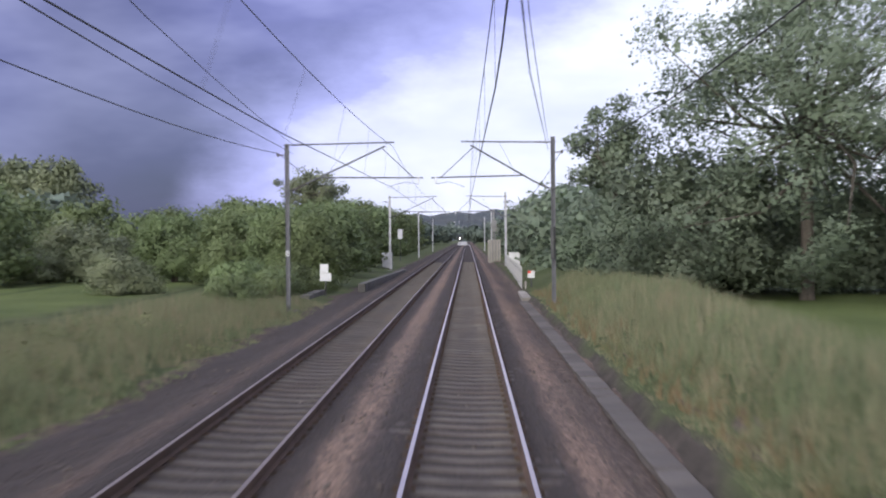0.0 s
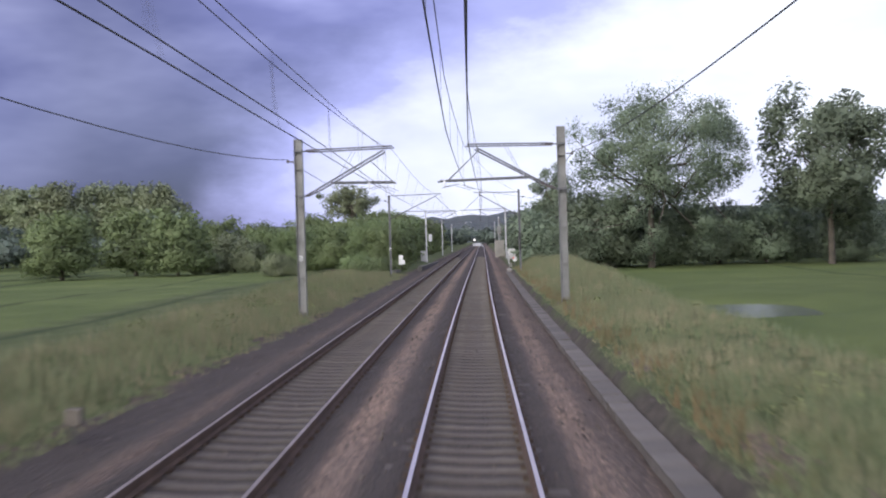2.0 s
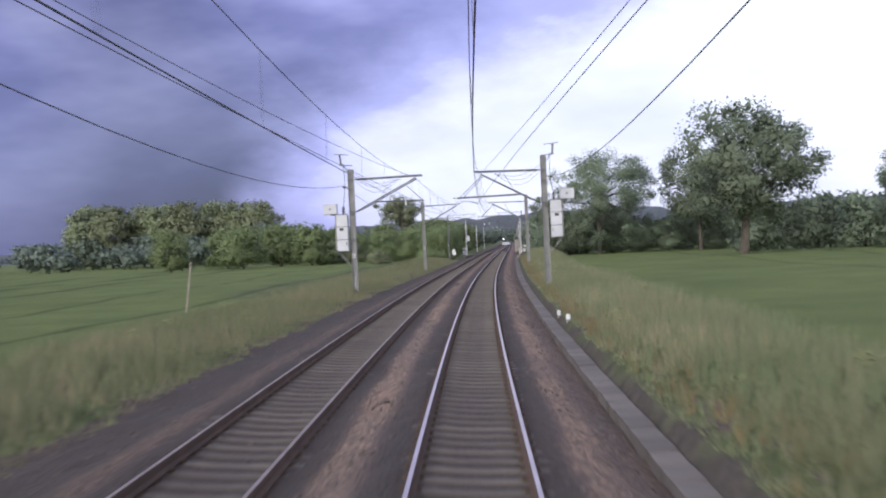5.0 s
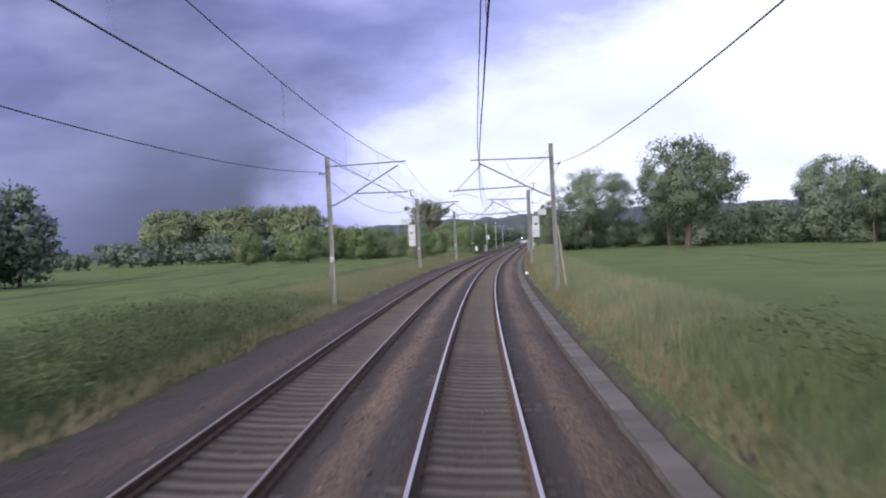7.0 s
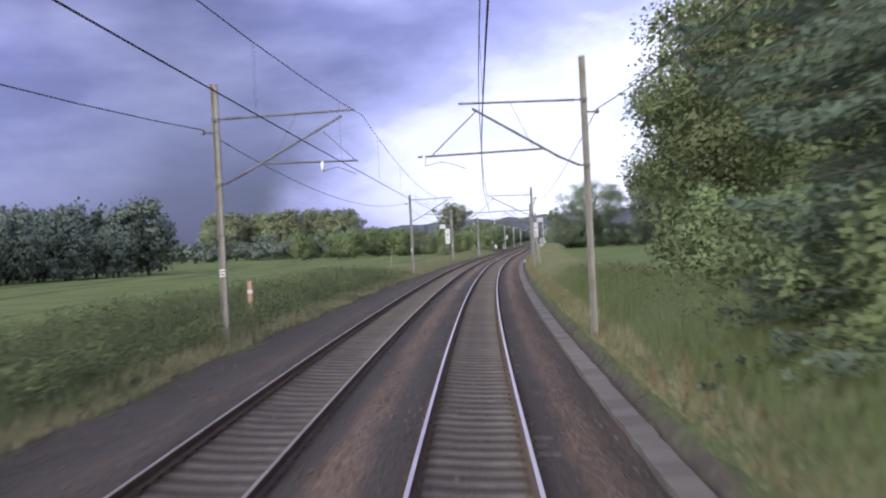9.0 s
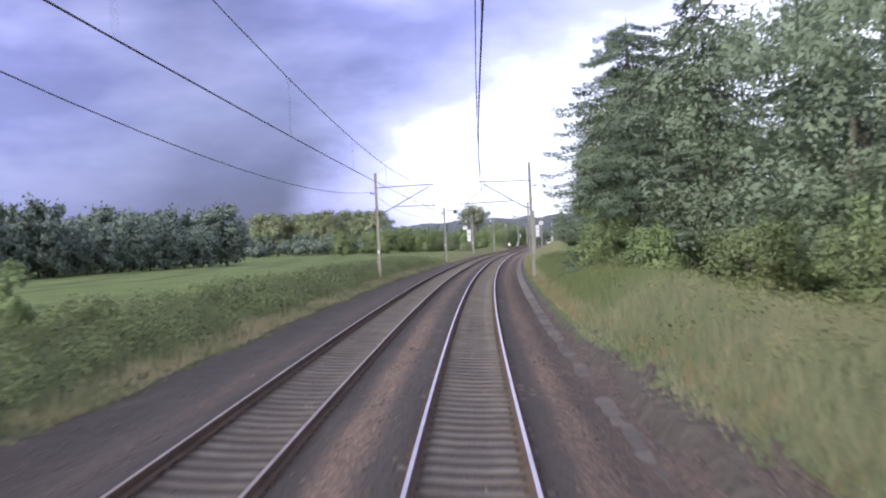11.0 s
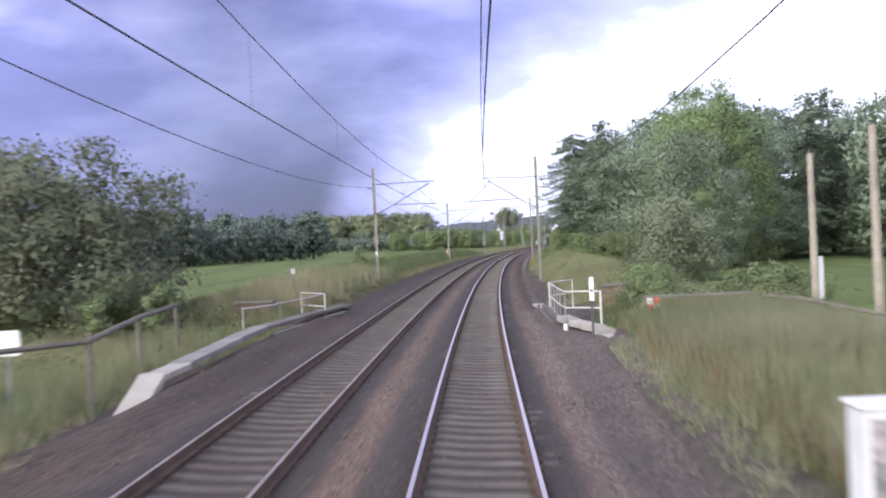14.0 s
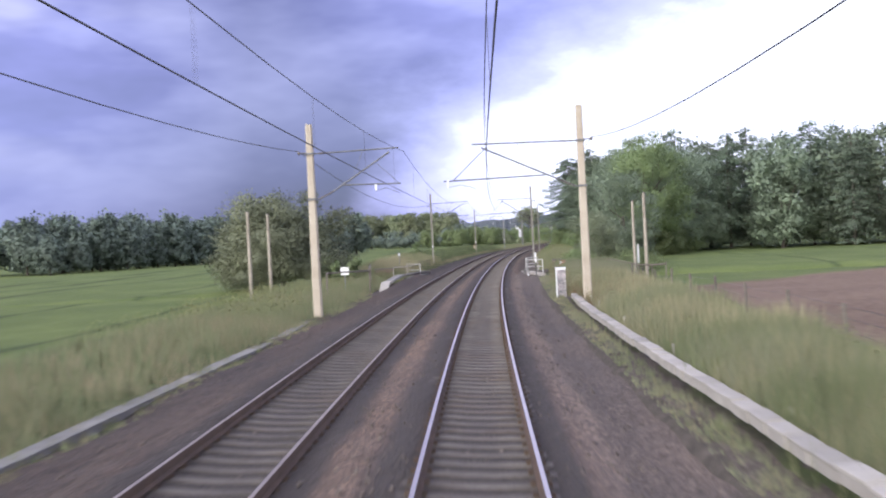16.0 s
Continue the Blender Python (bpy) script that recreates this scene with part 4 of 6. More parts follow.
OUTER = [6.5, 6.5, 6.5, 6.5, 6.5, 6.5, 6.6, 6.55, 6.7, 6.98, 7.0]  # where the outer wires are held
SUPPORTS = {0.0: [], OTHER: []}
for i, (s, kind, top, width, twin, e_r, e_l, back_off) in enumerate(MASTS):
    st = .12 if i % 2 else -.12
    word = "weathered concrete overhead line mast with a tubular cantilever" if kind == "concrete" else G_STEEL
    if kind == "pale":
        word = "slim weathered pale steel overhead line mast with a tubular cantilever"
    if twin:
        word = "broad grey steel overhead line mast with twin cantilevers"
    s_l = s + back_off
    right = mast(s, e_r, 0.0, kind, top, width, float(ground_z(s, e_r)), st, twin, word, OUTER[i])
    left = mast(s_l, e_l, OTHER, kind, top - .25, width, float(ground_z(s_l, e_l)), -st, twin, word, OUTER[i])
    if abs(s - 58.6) < 1:
        for t, out in ((right, 1), (left, -1)):
            switch_gear(t, out, width / 2, 0.0 if out > 0 else .27)
            t["label"] = "broad steel mast carrying pale grey switch cabinets and insulators"
    if abs(s + 48.5) < 1:
        stack = part("tension_weights", Shape().lathe((-.05, -.2, 1.75), (0, 0, 1), [(0, .09), (.02, .1), (.68, .1), (.7, .09), (.72, .1), (1.38, .1), (1.4, .09)], 12), M_DARK, right, "stack of dark round tension weights")
        part("weight_rod", Shape().tube([(-.05, -.2, 3.1), (-.05, -.2, 6.7)], .012, 6), M_WIRE, stack)
    SUPPORTS[0.0].append(s)
    SUPPORTS[OTHER].append(s_l)


def wire(pts, r=0.011):
    return Shape().tube(pts, r, 5)


def at_line(s, e, z):
    x, y = line(s, e)
    return (float(x), float(y), float(z))


# where the running wire hangs across the first track, and the wire that ends here
RUN_S = [-260, -60, -15, 25, 47, 75, 160, 215, 295, 375, 420]
RUN_E = [.1, .2, .45, .02, .10, .12, .39, .37, .31, .40, .40]
END_S = [-48.5, -34, -19.5, 1, 25, 47, 58.6, 118.6]
END_E = [3.55, 2.34, 1.12, -.3, -.48, -.33, .25, 4.0]
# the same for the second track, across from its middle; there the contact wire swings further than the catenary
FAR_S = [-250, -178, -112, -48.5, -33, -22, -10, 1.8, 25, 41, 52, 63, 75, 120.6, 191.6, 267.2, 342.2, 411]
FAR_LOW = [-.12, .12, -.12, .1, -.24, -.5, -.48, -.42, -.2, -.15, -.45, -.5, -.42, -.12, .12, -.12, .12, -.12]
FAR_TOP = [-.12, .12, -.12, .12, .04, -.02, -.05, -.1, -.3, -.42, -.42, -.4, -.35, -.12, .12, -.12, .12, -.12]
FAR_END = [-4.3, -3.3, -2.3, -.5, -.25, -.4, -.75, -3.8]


def span_wires(t, sa, sb, across, across_low, top_a, top_b, low_a, low_b, sag, dropper=True):
    """Catenary, contact wire and droppers between two masts."""
    n = 14
    top, low = [], []
    for k in range(n + 1):
        f = k / n
        s = sa + (sb - sa) * f
        top.append(at_line(s, across(s), top_a + (top_b - top_a) * f - sag * 4 * f * (1 - f)))
        low.append(at_line(s, across_low(s), low_a + (low_b - low_a) * f))
    part("catenary_wire", wire(top, .010), M_WIRE, t)
    part("contact_wire", wire(low, .012), M_WIRE, t)
    for k in range(1, n, 2):
        if dropper:
            part("dropper", wire([top[k], low[k]], .004), M_WIRE, t)


for e0, sup in SUPPORTS.items():
    t = thing("overhead_line", Matrix.Identity(4), "dark copper contact wire hung by droppers from a catenary wire", "overhead wire", "overhead wires")
    for sa, sb in zip(sup, sup[1:]):
        if e0 == 0.0:
            across = across_low = lambda s: float(np.interp(s, RUN_S, RUN_E))
        else:
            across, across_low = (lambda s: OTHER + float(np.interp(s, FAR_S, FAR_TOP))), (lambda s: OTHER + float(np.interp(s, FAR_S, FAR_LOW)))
        span_wires(t, sa, sb, across, across_low, 6.76, 6.76, 4.93, 4.93, .72 * ((sb - sa) / 65) ** 2)
    t = thing("overhead_line", Matrix.Identity(4), "second copper wire running off to its anchor mast", "overhead wire", "overhead wires")
    ends = END_E if e0 == 0.0 else FAR_END
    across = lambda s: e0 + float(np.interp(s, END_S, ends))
    span_wires(t, sup[3], sup[4], across, across, 6.9, 6.9, 6.5, 5.06, .2, False)
    span_wires(t, sup[4], sup[5], across, across, 6.9, 6.9, 5.06, 5.4, .5)
    span_wires(t, sup[5], sup[6], across, across, 6.9, 7.3, 5.4, 7.0, .3, False)
SAG = {1: (1.2, 1.2, 1.1, .9, .75, .95, 1.1, 1.1, 1.4, 1.4), -1: (1.2, 1.2, 1.1, .57, 1.0, 1.15, 1.08, 1.08, 1.0, .95)}
for hand in (1, -1):
    t = thing("return_conductor", Matrix.Identity(4), "single dark aluminium conductor sagging between the masts", "wire", "outer wires")
    for i, (a, b) in enumerate(zip(MASTS, MASTS[1:])):
        ea, eb = [q[5] + q[3] / 2 + .3 if hand > 0 else q[6] - q[3] / 2 - .3 for q in (a, b)]
        sa, sb = (a[0], b[0]) if hand > 0 else (a[0] + a[7], b[0] + b[7])
        spots = []
        for k in range(15):
            f = k / 14
            spots.append(at_line(sa + (sb - sa) * f, ea + (eb - ea) * f, OUTER[i] + (OUTER[i + 1] - OUTER[i]) * f - SAG[hand][i] * 4 * f * (1 - f)))
        part("span", wire(spots, .015), M_WIRE, t)


# ---- the small bridge ----
def handrail(label, pts, post_h, group, stout=()):
    """A white tubular rail of two bars on posts. pts: s, e, z of the feet; stout: which posts are thicker."""
    t = thing("handrail", Matrix.Identity(4), label, "handrail", group)
    P = [Vector(at_line(*p)) for p in pts]
    for h in (post_h, post_h * .5):
        for a, b in zip(P, P[1:]):
            part("bar", Shape().tube([a + Vector((0, 0, h)), b + Vector((0, 0, h))], .022), M_RAILPAINT, t)
    for k, p in enumerate(P):
        foot = p - Vector((0, 0, .1))
        if k in stout:
            part("post", Shape().tube([foot, p + Vector((0, 0, post_h + .02))], .034), M_RAILPAINT, t, "stout white post")
        else:
            part("post", Shape().tube([foot, p + Vector((0, 0, post_h + .02))], .024), M_STEEL if 1 < k < len(P) - 1 else M_RAILPAINT, t)
    return t


handrail("white-painted tubular handrail on the bridge edge", [(300.0, 3.56, .0), (301.8, 2.57, .0), (303.0, 2.58, .0), (304.5, 2.59, .0), (306.0, 2.6, .0), (307.4, 2.61, .0), (309.0, 2.66, .0), (309.8, 3.68, .0)], 1.0, "bridge handrails", (1, 7))
left_rail = handrail("white-painted tubular handrail with a rusty long bar, on the bridge edge", [(299.1, -7.25, -.05), (301.2, -5.98, -.05)], .98, "bridge handrails")
part("long_bar", Shape().tube([at_line(301.2, -5.98, .94), at_line(304.4, -6.42, .9), at_line(307.2, -6.86, .89), at_line(309.8, -7.22, .95)], .02), M_RAILPAINT, left_rail, "rust-stained white bar running along the deck")
part("post", Shape().tube([at_line(309.8, -7.22, .0), at_line(309.8, -7.22, .97)], .03), M_CREAM, left_rail, "rusty end post")
for ds, de in ((303.4, -6.3), (306.4, -6.72)):
    part("post", Shape().tube([at_line(ds, de, .1), at_line(ds, de, .9)], .022), M_FENCE, left_rail, "thin rusty post")


def slab_run(label, spots, width, thick, mat, piece=1.0):
    """A row of flat concrete slabs on edge beams."""
    t = thing("bridge_edge", Matrix.Identity(4), label, "bridge edge", "bridge edges", kind="structure")
    S, E, Z = (np.array(v) for v in zip(*spots))
    r = random.Random(11)
    s = float(S.min())
    while s < S.max() - .2:
        e, e2 = float(np.interp(s, S, E)), float(np.interp(s + piece, S, E))
        z, z2 = float(np.interp(s, S, Z)), float(np.interp(s + piece, S, Z))
        m = place(s + piece / 2, (e + e2) / 2, (z + z2) / 2 + r.uniform(-.012, .012), math.degrees(math.atan2(e2 - e, piece)) + r.uniform(-1.5, 1.5))
        part("slab", Shape().box(-width / 2, -piece / 2 + .01, -thick, width / 2, piece / 2 - .01, 0, bevel=.02), mat, t, m=m)
        s += piece
    return t


slab_run("pale concrete slabs stepping along the bridge edge", [(306.8, 2.72, .12), (309.2, 2.95, .12), (311.3, 3.5, .1), (313.4, 3.72, -.1)], .42, .2, M_PALECONC, 1.1)
slab_run("grey concrete kerb of the bridge deck", [(298.6, 2.5, -.02), (301.4, 2.6, .1), (306.8, 2.64, .08)], .18, .5, M_DARKSTONE, 1.65)
slab_run("grey concrete ledge below the kerb of the bridge deck", [(299.5, 2.36, -.13), (306.6, 2.42, -.12)], .16, .3, M_CONC, 1.8)
slab_run("grey concrete kerb slabs above the stream", [(296.6, -5.75, .22), (299.8, -6.05, .3), (304.6, -6.4, .34), (309.4, -6.78, .36)], .46, .13, M_CONC, 1.6)
slab_run("lower grey concrete ledge of the deck edge", [(298.6, -5.6, .08), (304.6, -6.02, .12), (309.0, -6.36, .14)], .24, .3, M_DARKSTONE, 1.8)
slab_run("weathered concrete slabs along the end of the deck", [(309.4, -6.78, .38), (314.5, -6.66, .37), (319.2, -6.51, .35)], .5, .15, M_MIDCONC, 2.0)
slab_run("pale concrete slab by the end of the deck", [(319.2, -6.51, .35), (321.3, -6.5, .3)], .5, .15, M_PALECONC, 2.0)
tip = thing("bridge_edge", Matrix.Identity(4), "last pale concrete slab tipped down to the cess", "bridge edge", "bridge edges", kind="structure")
part("slab", Shape().box(-.27, -1.0, -.16, .27, 1.0, 0, bevel=.02), M_PALECONC, tip, m=place(322.25, -6.52, .06, 1) @ pose(0, 0, 0, 17))
cover = slab_run("pale concrete cover propped on stubs by the bridge end", [(293.6, 2.45, -.26), (297.0, 2.62, -.24)], .5, .1, M_PALECONC, 1.65)
for ds, de in ((294.6, .3), (296.2, .3), (296.8, -.2)):
    part("prop", Shape().tube([at_line(ds, 2.55 + de, -.6), at_line(ds, 2.55 + de, -.1)], .05, 6), M_CONC, cover)


def brick_block(s, e, z0, w, d, courses, label):
    """A bridge wing wall of single bricks in mortar with a stone cap."""
    t = thing("wing_wall", place(s, e, z0), label, "wall", "brick wing walls", kind="structure")
    h = courses * .075
    part("mortar_core", Shape().box(-w / 2 + .012, -d / 2 + .012, 0, w / 2 - .012, d / 2 - .012, h), M_MORTAR, t)
    brick = Shape().box(-.107, -.05, 0, .107, .05, .064, bevel=.004).data("brick", M_BRICK)
    for c in range(courses):
        shift = .112 * (c % 2)
        for face_y in (-d / 2 + .045, d / 2 - .045):
            x = -w / 2 + .11 + shift
            while x < w / 2 - .08:
                part("brick", brick, None, t, m=pose(x, face_y, c * .075))
                x += .225
        for face_x in (-w / 2 + .045, w / 2 - .045):
            y = -d / 2 + .2 + shift
            while y < d / 2 - .2:
                part("brick", brick, None, t, m=pose(face_x, y, c * .075, 0, 0, 90))
                y += .225
    part("coping", Shape().box(-w / 2 - .05, -d / 2 - .05, h, w / 2 + .05, d / 2 + .05, h + .11, bevel=.02), M_CONC, t, "weathered stone coping")
    return t


brick_block(298.8, -9.2, -1.1, 1.5, .7, 22, "red brick wing wall with a stone coping, overgrown")
brick_block(299.3, 5.25, -1.1, 1.0, .6, 23, "red brick pier half hidden by weeds")
brick_block(310.9, 6.4, -.6, 3.0, .4, 18, "red brick wing wall with grey coping behind tall grass")


# ---- signs, cabinets, posts ----
def sign(name, m, label, w, h, foot, plate_mat, post_mat=M_STEEL, bars=0, thick=.012, group="lineside signs"):
    t = thing(name, m, label, "sign", group)
    part("post", Shape().tube([(0, 0, -.3), (0, 0, foot + h * .9)], .035), post_mat, t)
    p = part("plate", Shape().box(-w / 2, -.05, foot, w / 2, -.05 + thick, foot + h, bevel=.004), plate_mat, t)
    for k in range(bars):
        z = foot + h * (k + .6) / (bars + .4)
        part("printed_bar", Shape().box(-w * .3, -.056, z - .03, w * .3, -.051, z + .03), M_PLATE, p)
    return t


gz_at = lambda s, e: float(ground_z(s, e))
sign("lineside_sign", place(313.0, 3.12, -.12), "narrow white board with a dark bar by the handrail", .13, .64, 1.04, M_WHITE, M_DARK, 1)
sign("lineside_sign", place(322.6, -8.9, gz_at(322.6, -8.9)), "square white board on a grey post in the weeds", .5, .48, 1.1, M_WHITE)
sign("marker_post", place(294.6, -8.35, gz_at(294.6, -8.35)), "small grey marker plate on a short post in the grass", .17, .22, 1.6, M_BOX)
red = sign("lineside_sign", place(311.6, 4.98, .06), "small quartered red and white board on a low post", .36, .18, .42, M_RED, M_DARK)
part("quarter", Shape().box(.0, -.056, .43, .17, -.0505, .59), M_WHITE, red, "white quarter")
part("quarter", Shape().box(-.18, -.05, .602, .0, -.038, .78, bevel=.004), M_WHITE, red, "white quarter")
part("quarter", Shape().box(.002, -.05, .602, .18, -.038, .78, bevel=.004), M_RED, red, "red quarter")
red = sign("lineside_sign", place(-65, 3.68, -.42), "white board with red corner on a thin post", .42, .42, .75, M_WHITE, M_DARK)
part("stripe", Shape().box(-.21, -.056, 1.02, -.02, -.051, 1.17), M_RED, red)
box = sign("lineside_sign", place(-60.4, -7.8, gz_at(-60.4, -7.8)), "two white boards one above the other on a dark post", .62, .42, .85, M_WHITE, M_DARK)
part("plate", Shape().box(-.3, -.05, 1.28, .16, -.038, 1.78, bevel=.004), M_WHITE, box, "upper white board")
sign("lineside_sign", place(-142, -8.7, gz_at(-142, -8.7)), "white signal back board on a post", .6, 1.25, 2.95, M_BOX, M_DARK)


def cabinet(s, e, z, w, d, h, label, mat=M_WHITE, dirty=False, turn=0):
    t = thing("relay_cabinet", place(s, e, z, turn), label, "cabinet", "lineside cabinets")
    part("body", Shape().box(-w / 2, -d / 2, -.15, w / 2, d / 2, h, bevel=.015), mat, t)
    part("lid", Shape().box(-w / 2 - .03, -d / 2 - .03, h, w / 2 + .03, d / 2 + .03, h + .07, bevel=.02), mat, t)
    door = part("door", Shape().box(-w / 2 + .05, -d / 2 - .02, .08, w / 2 - (.0 if dirty else .05), -d / 2 - .003, h - .06, bevel=.006), mat if not dirty else M_DIRTY, t, "peeling stained door" if dirty else "")
    part("handle", Shape().box(w / 2 - .14, -d / 2 - .05, h * .5, w / 2 - .1, -d / 2 - .02, h * .5 + .14), M_DARK, door)
    return t


M_DIRTY = surface("peeling_paint", (0.11, 0.105, 0.115), (0.42, 0.37, 0.37), 2.6, 0.8, 0.3, 14, stain=(0.16, 0.14, 0.14), stain_amount=0.8, spread=(0.42, 0.6))
cabinet(332.9, 3.84, -.7, .5, .5, 1.68, "white lineside cabinet with a stained peeling front, in long grass", M_WHITE, True)
cabinet(-116, -8.5, gz_at(-116, -8.5), 1.05, .6, 1.55, "pale grey lineside cabinet beside the far track", M_BOX)
cabinet(-108, 4.5, gz_at(-108, 4.5), 1.1, .7, 1.35, "white lineside cabinet behind the pale fence", M_WHITE)


def stub(s, e, label, h=.55, mat=M_PALECONC, r=.06):
    t = thing("marker_stub", place(s, e, gz_at(s, e) - .1), label, "marker post", "marker stubs")
    part("post", Shape().tube([(0, 0, 0), (0, 0, h), (0, 0, h + .03)], [r, r, r * .6], 8), mat, t)
    part("cap", Shape().lathe((0, 0, h - .16), (0, 0, 1), [(0, r * 1.15), (.15, r * 1.15), (.19, r * .7)], 8), M_WHITE if r > .055 else mat, t, "white painted top" if r > .055 else "pale rounded top")
    return t


t = thing("marker_stub", place(33.0, -6.55, -.45), "low grey-brown box on a stake in the cess", "marker post", "marker stubs")
part("post", Shape().tube([(0, 0, -.2), (0, 0, .5)], .04, 6), M_DARK, t)
part("box", Shape().box(-.13, -.1, .3, .13, .1, .58, bevel=.015), M_FENCE, t, "grey-brown box")
stub(83.9, 3.15, "short white-topped concrete marker stub in the cess", .26, M_PALECONC, .058)
stub(88.2, 3.2, "short white-topped concrete marker stub beside bare soil", .32, M_PALECONC, .066)
stub(309.5, 2.62, "short white marker stub at the bridge slab", .28)
for s, e, h in ((343, 4.55, .6), (347, 4.5, .55), (350.5, 4.6, .5), (355, 4.55, .6), (359.5, 4.6, .5), (364, 4.6, .55), (369, 4.6, .5), (374, 4.65, .5)):
    stub(s, e, "thin pale stub post beside the raised cable trough", h - .05, M_PALECONC, .032)
t = thing("marker_post", place(183.2, -8.8, gz_at(183, -8.8)), "weathered orange and white post in the long grass", "post", "marker stubs")
part("post", Shape().box(-.09, -.06, -.2, .09, .06, 1.5, bevel=.015), M_ORANGE, t)
part("band", Shape().box(-.096, -.066, 1.02, .096, .066, 1.16), M_RAILPAINT, t, "white band")


def pole(s, e, h, r, label, lean=0.0):
    t = thing("telegraph_pole", place(s, e, gz_at(s, e)) @ pose(0, 0, 0, 0, lean), label, "pole", "wooden poles")
    part("shaft", Shape().tube([(0, 0, -.4), (0, 0, h * .5), (0, 0, h)], [r, r * .9, r * .75], 10), M_WOOD, t)
    part("cap", Shape().lathe((0, 0, h), (0, 0, 1), [(0, r * .85), (.03, r * .8), (.06, r * .2)], 10), M_DARK, t)
    return t


pole(308.4, 10.5, 5.7, .12, "bare weathered wooden pole at the field edge")
pole(313.3, 10.75, 5.9, .13, "taller bare weathered wooden pole at the field edge")
t = sign("marker_post", place(308.0, 10.8, gz_at(308, 10.8)), "narrow white plate on a post beside the poles", .15, 1.35, 1.4, M_WHITE, M_WOOD)
pole(320.9, -15.2, 5.55, .12, "bare weathered wooden pole beside a hedge tree")
pole(315.0, -15.2, 5.4, .12, "bare weathered wooden pole beside a hedge tree")
pole(66.0, -16.5, 2.8, .06, "thin leaning wooden stake in the crop", lean=8)
pole(116.4, 4.7, 3.6, .07, "raking wooden prop beside a mast", lean=-6)


def post_fence(label, pts, h=1.05, rail=False, group="field fences"):
    t = thing("fence", Matrix.Identity(4), label, "fence", group)
    P = [Vector(at_line(s, e, gz_at(s, e))) for s, e in pts]
    r = random.Random(4)
    for p in P:
        hh = h * r.uniform(.92, 1.08)
        part("post", Shape().tube([p + Vector((0, 0, -.3)), p + Vector((r.uniform(-.04, .04), r.uniform(-.04, .04), hh))], [.055, .05], 7), M_FENCE, t)
    for k in ((.95,) if rail else (.35, .65, .92)):
        for a, b in zip(P, P[1:]):
            if rail:
                part("top_rail", Shape().tube([a + Vector((0, 0, h * k)), b + Vector((0, 0, h * k))], .06, 6), M_FENCE, t, "grey timber top rail")
            else:
                part("fence_wire", Shape().tube([a + Vector((0, 0, h * k)), (a + b) / 2 + Vector((0, 0, h * k - .02)), b + Vector((0, 0, h * k))], .005, 4), M_DARK, t)
    return t


post_fence("low wire fence on weathered wooden posts along the ploughed field", [(s, 8.6 + .004 * (s - 340)) for s in range(314, 392, 5)])
post_fence("grey timber fence with a top rail beyond the weeds", [(312.1, -8.6), (317.4, -8.0), (322.5, -7.4), (326.5, -9.4)], 1.5, True)
post_fence("dark stock fence posts in the long grass by the line", [(268 + 4 * k, -7.6) for k in range(5)], .9)
post_fence("grey timber fence beside the stream", [(314.4 + .35 * k, 7.4 + .85 * k) for k in range(6)], 1.05, True)


def palings(s0, s1, e0, e1, z, h, label):
    """A fence of upright steel pales with two rails."""
    t = thing("pale_fence", Matrix.Identity(4), label, "fence", "lineside fences")
    n = int((s1 - s0) / .22)
    pale = Shape().box(-.035, -.012, 0, .035, .012, h - .08).add([(-.035, -.012, h - .08), (.035, -.012, h - .08), (.035, .012, h - .08), (-.035, .012, h - .08), (0, 0, h)], [(0, 1, 4), (1, 2, 4), (2, 3, 4), (3, 0, 4)]).data("pale", M_RAILPAINT)
    for k in range(n):
        f = k / n
        part("pale", pale, None, t, m=place(s0 + (s1 - s0) * f, e0 + (e1 - e0) * f, z, 90))
    for q in (.3, h - .3):
        part("rail", Shape().tube([at_line(s0 + (s1 - s0) * k / 8, e0 + (e1 - e0) * k / 8, z + q) for k in range(9)], .03, 6), M_STEEL, t)


palings(-122, -65, 4.05, 3.15, -.4, 1.4, "pale grey steel fence of slim uprights along the bridge approach")
stub(-63.6, 3.28, "short pale stub at the end of the fence", .5, M_PALECONC, .05)
slab_run("pale concrete steps by the far bridge end", [(-62.5, 3.1, -.3), (-56.0, 3.0, -.34)], .6, .2, M_PALECONC, 1.3)
slab_run("dark stone parapet blocks of the far bridge", [(-104, -6.05, -.2), (-67, -6.3, .08)], .4, .65, M_DARKSTONE, 2.6)
slab_run("dark stone parapet ends beside the far bridge", [(-62, -8.3, -.1), (-57, -8.5, -.2)], .5, .4, M_DARKSTONE, 1.6)


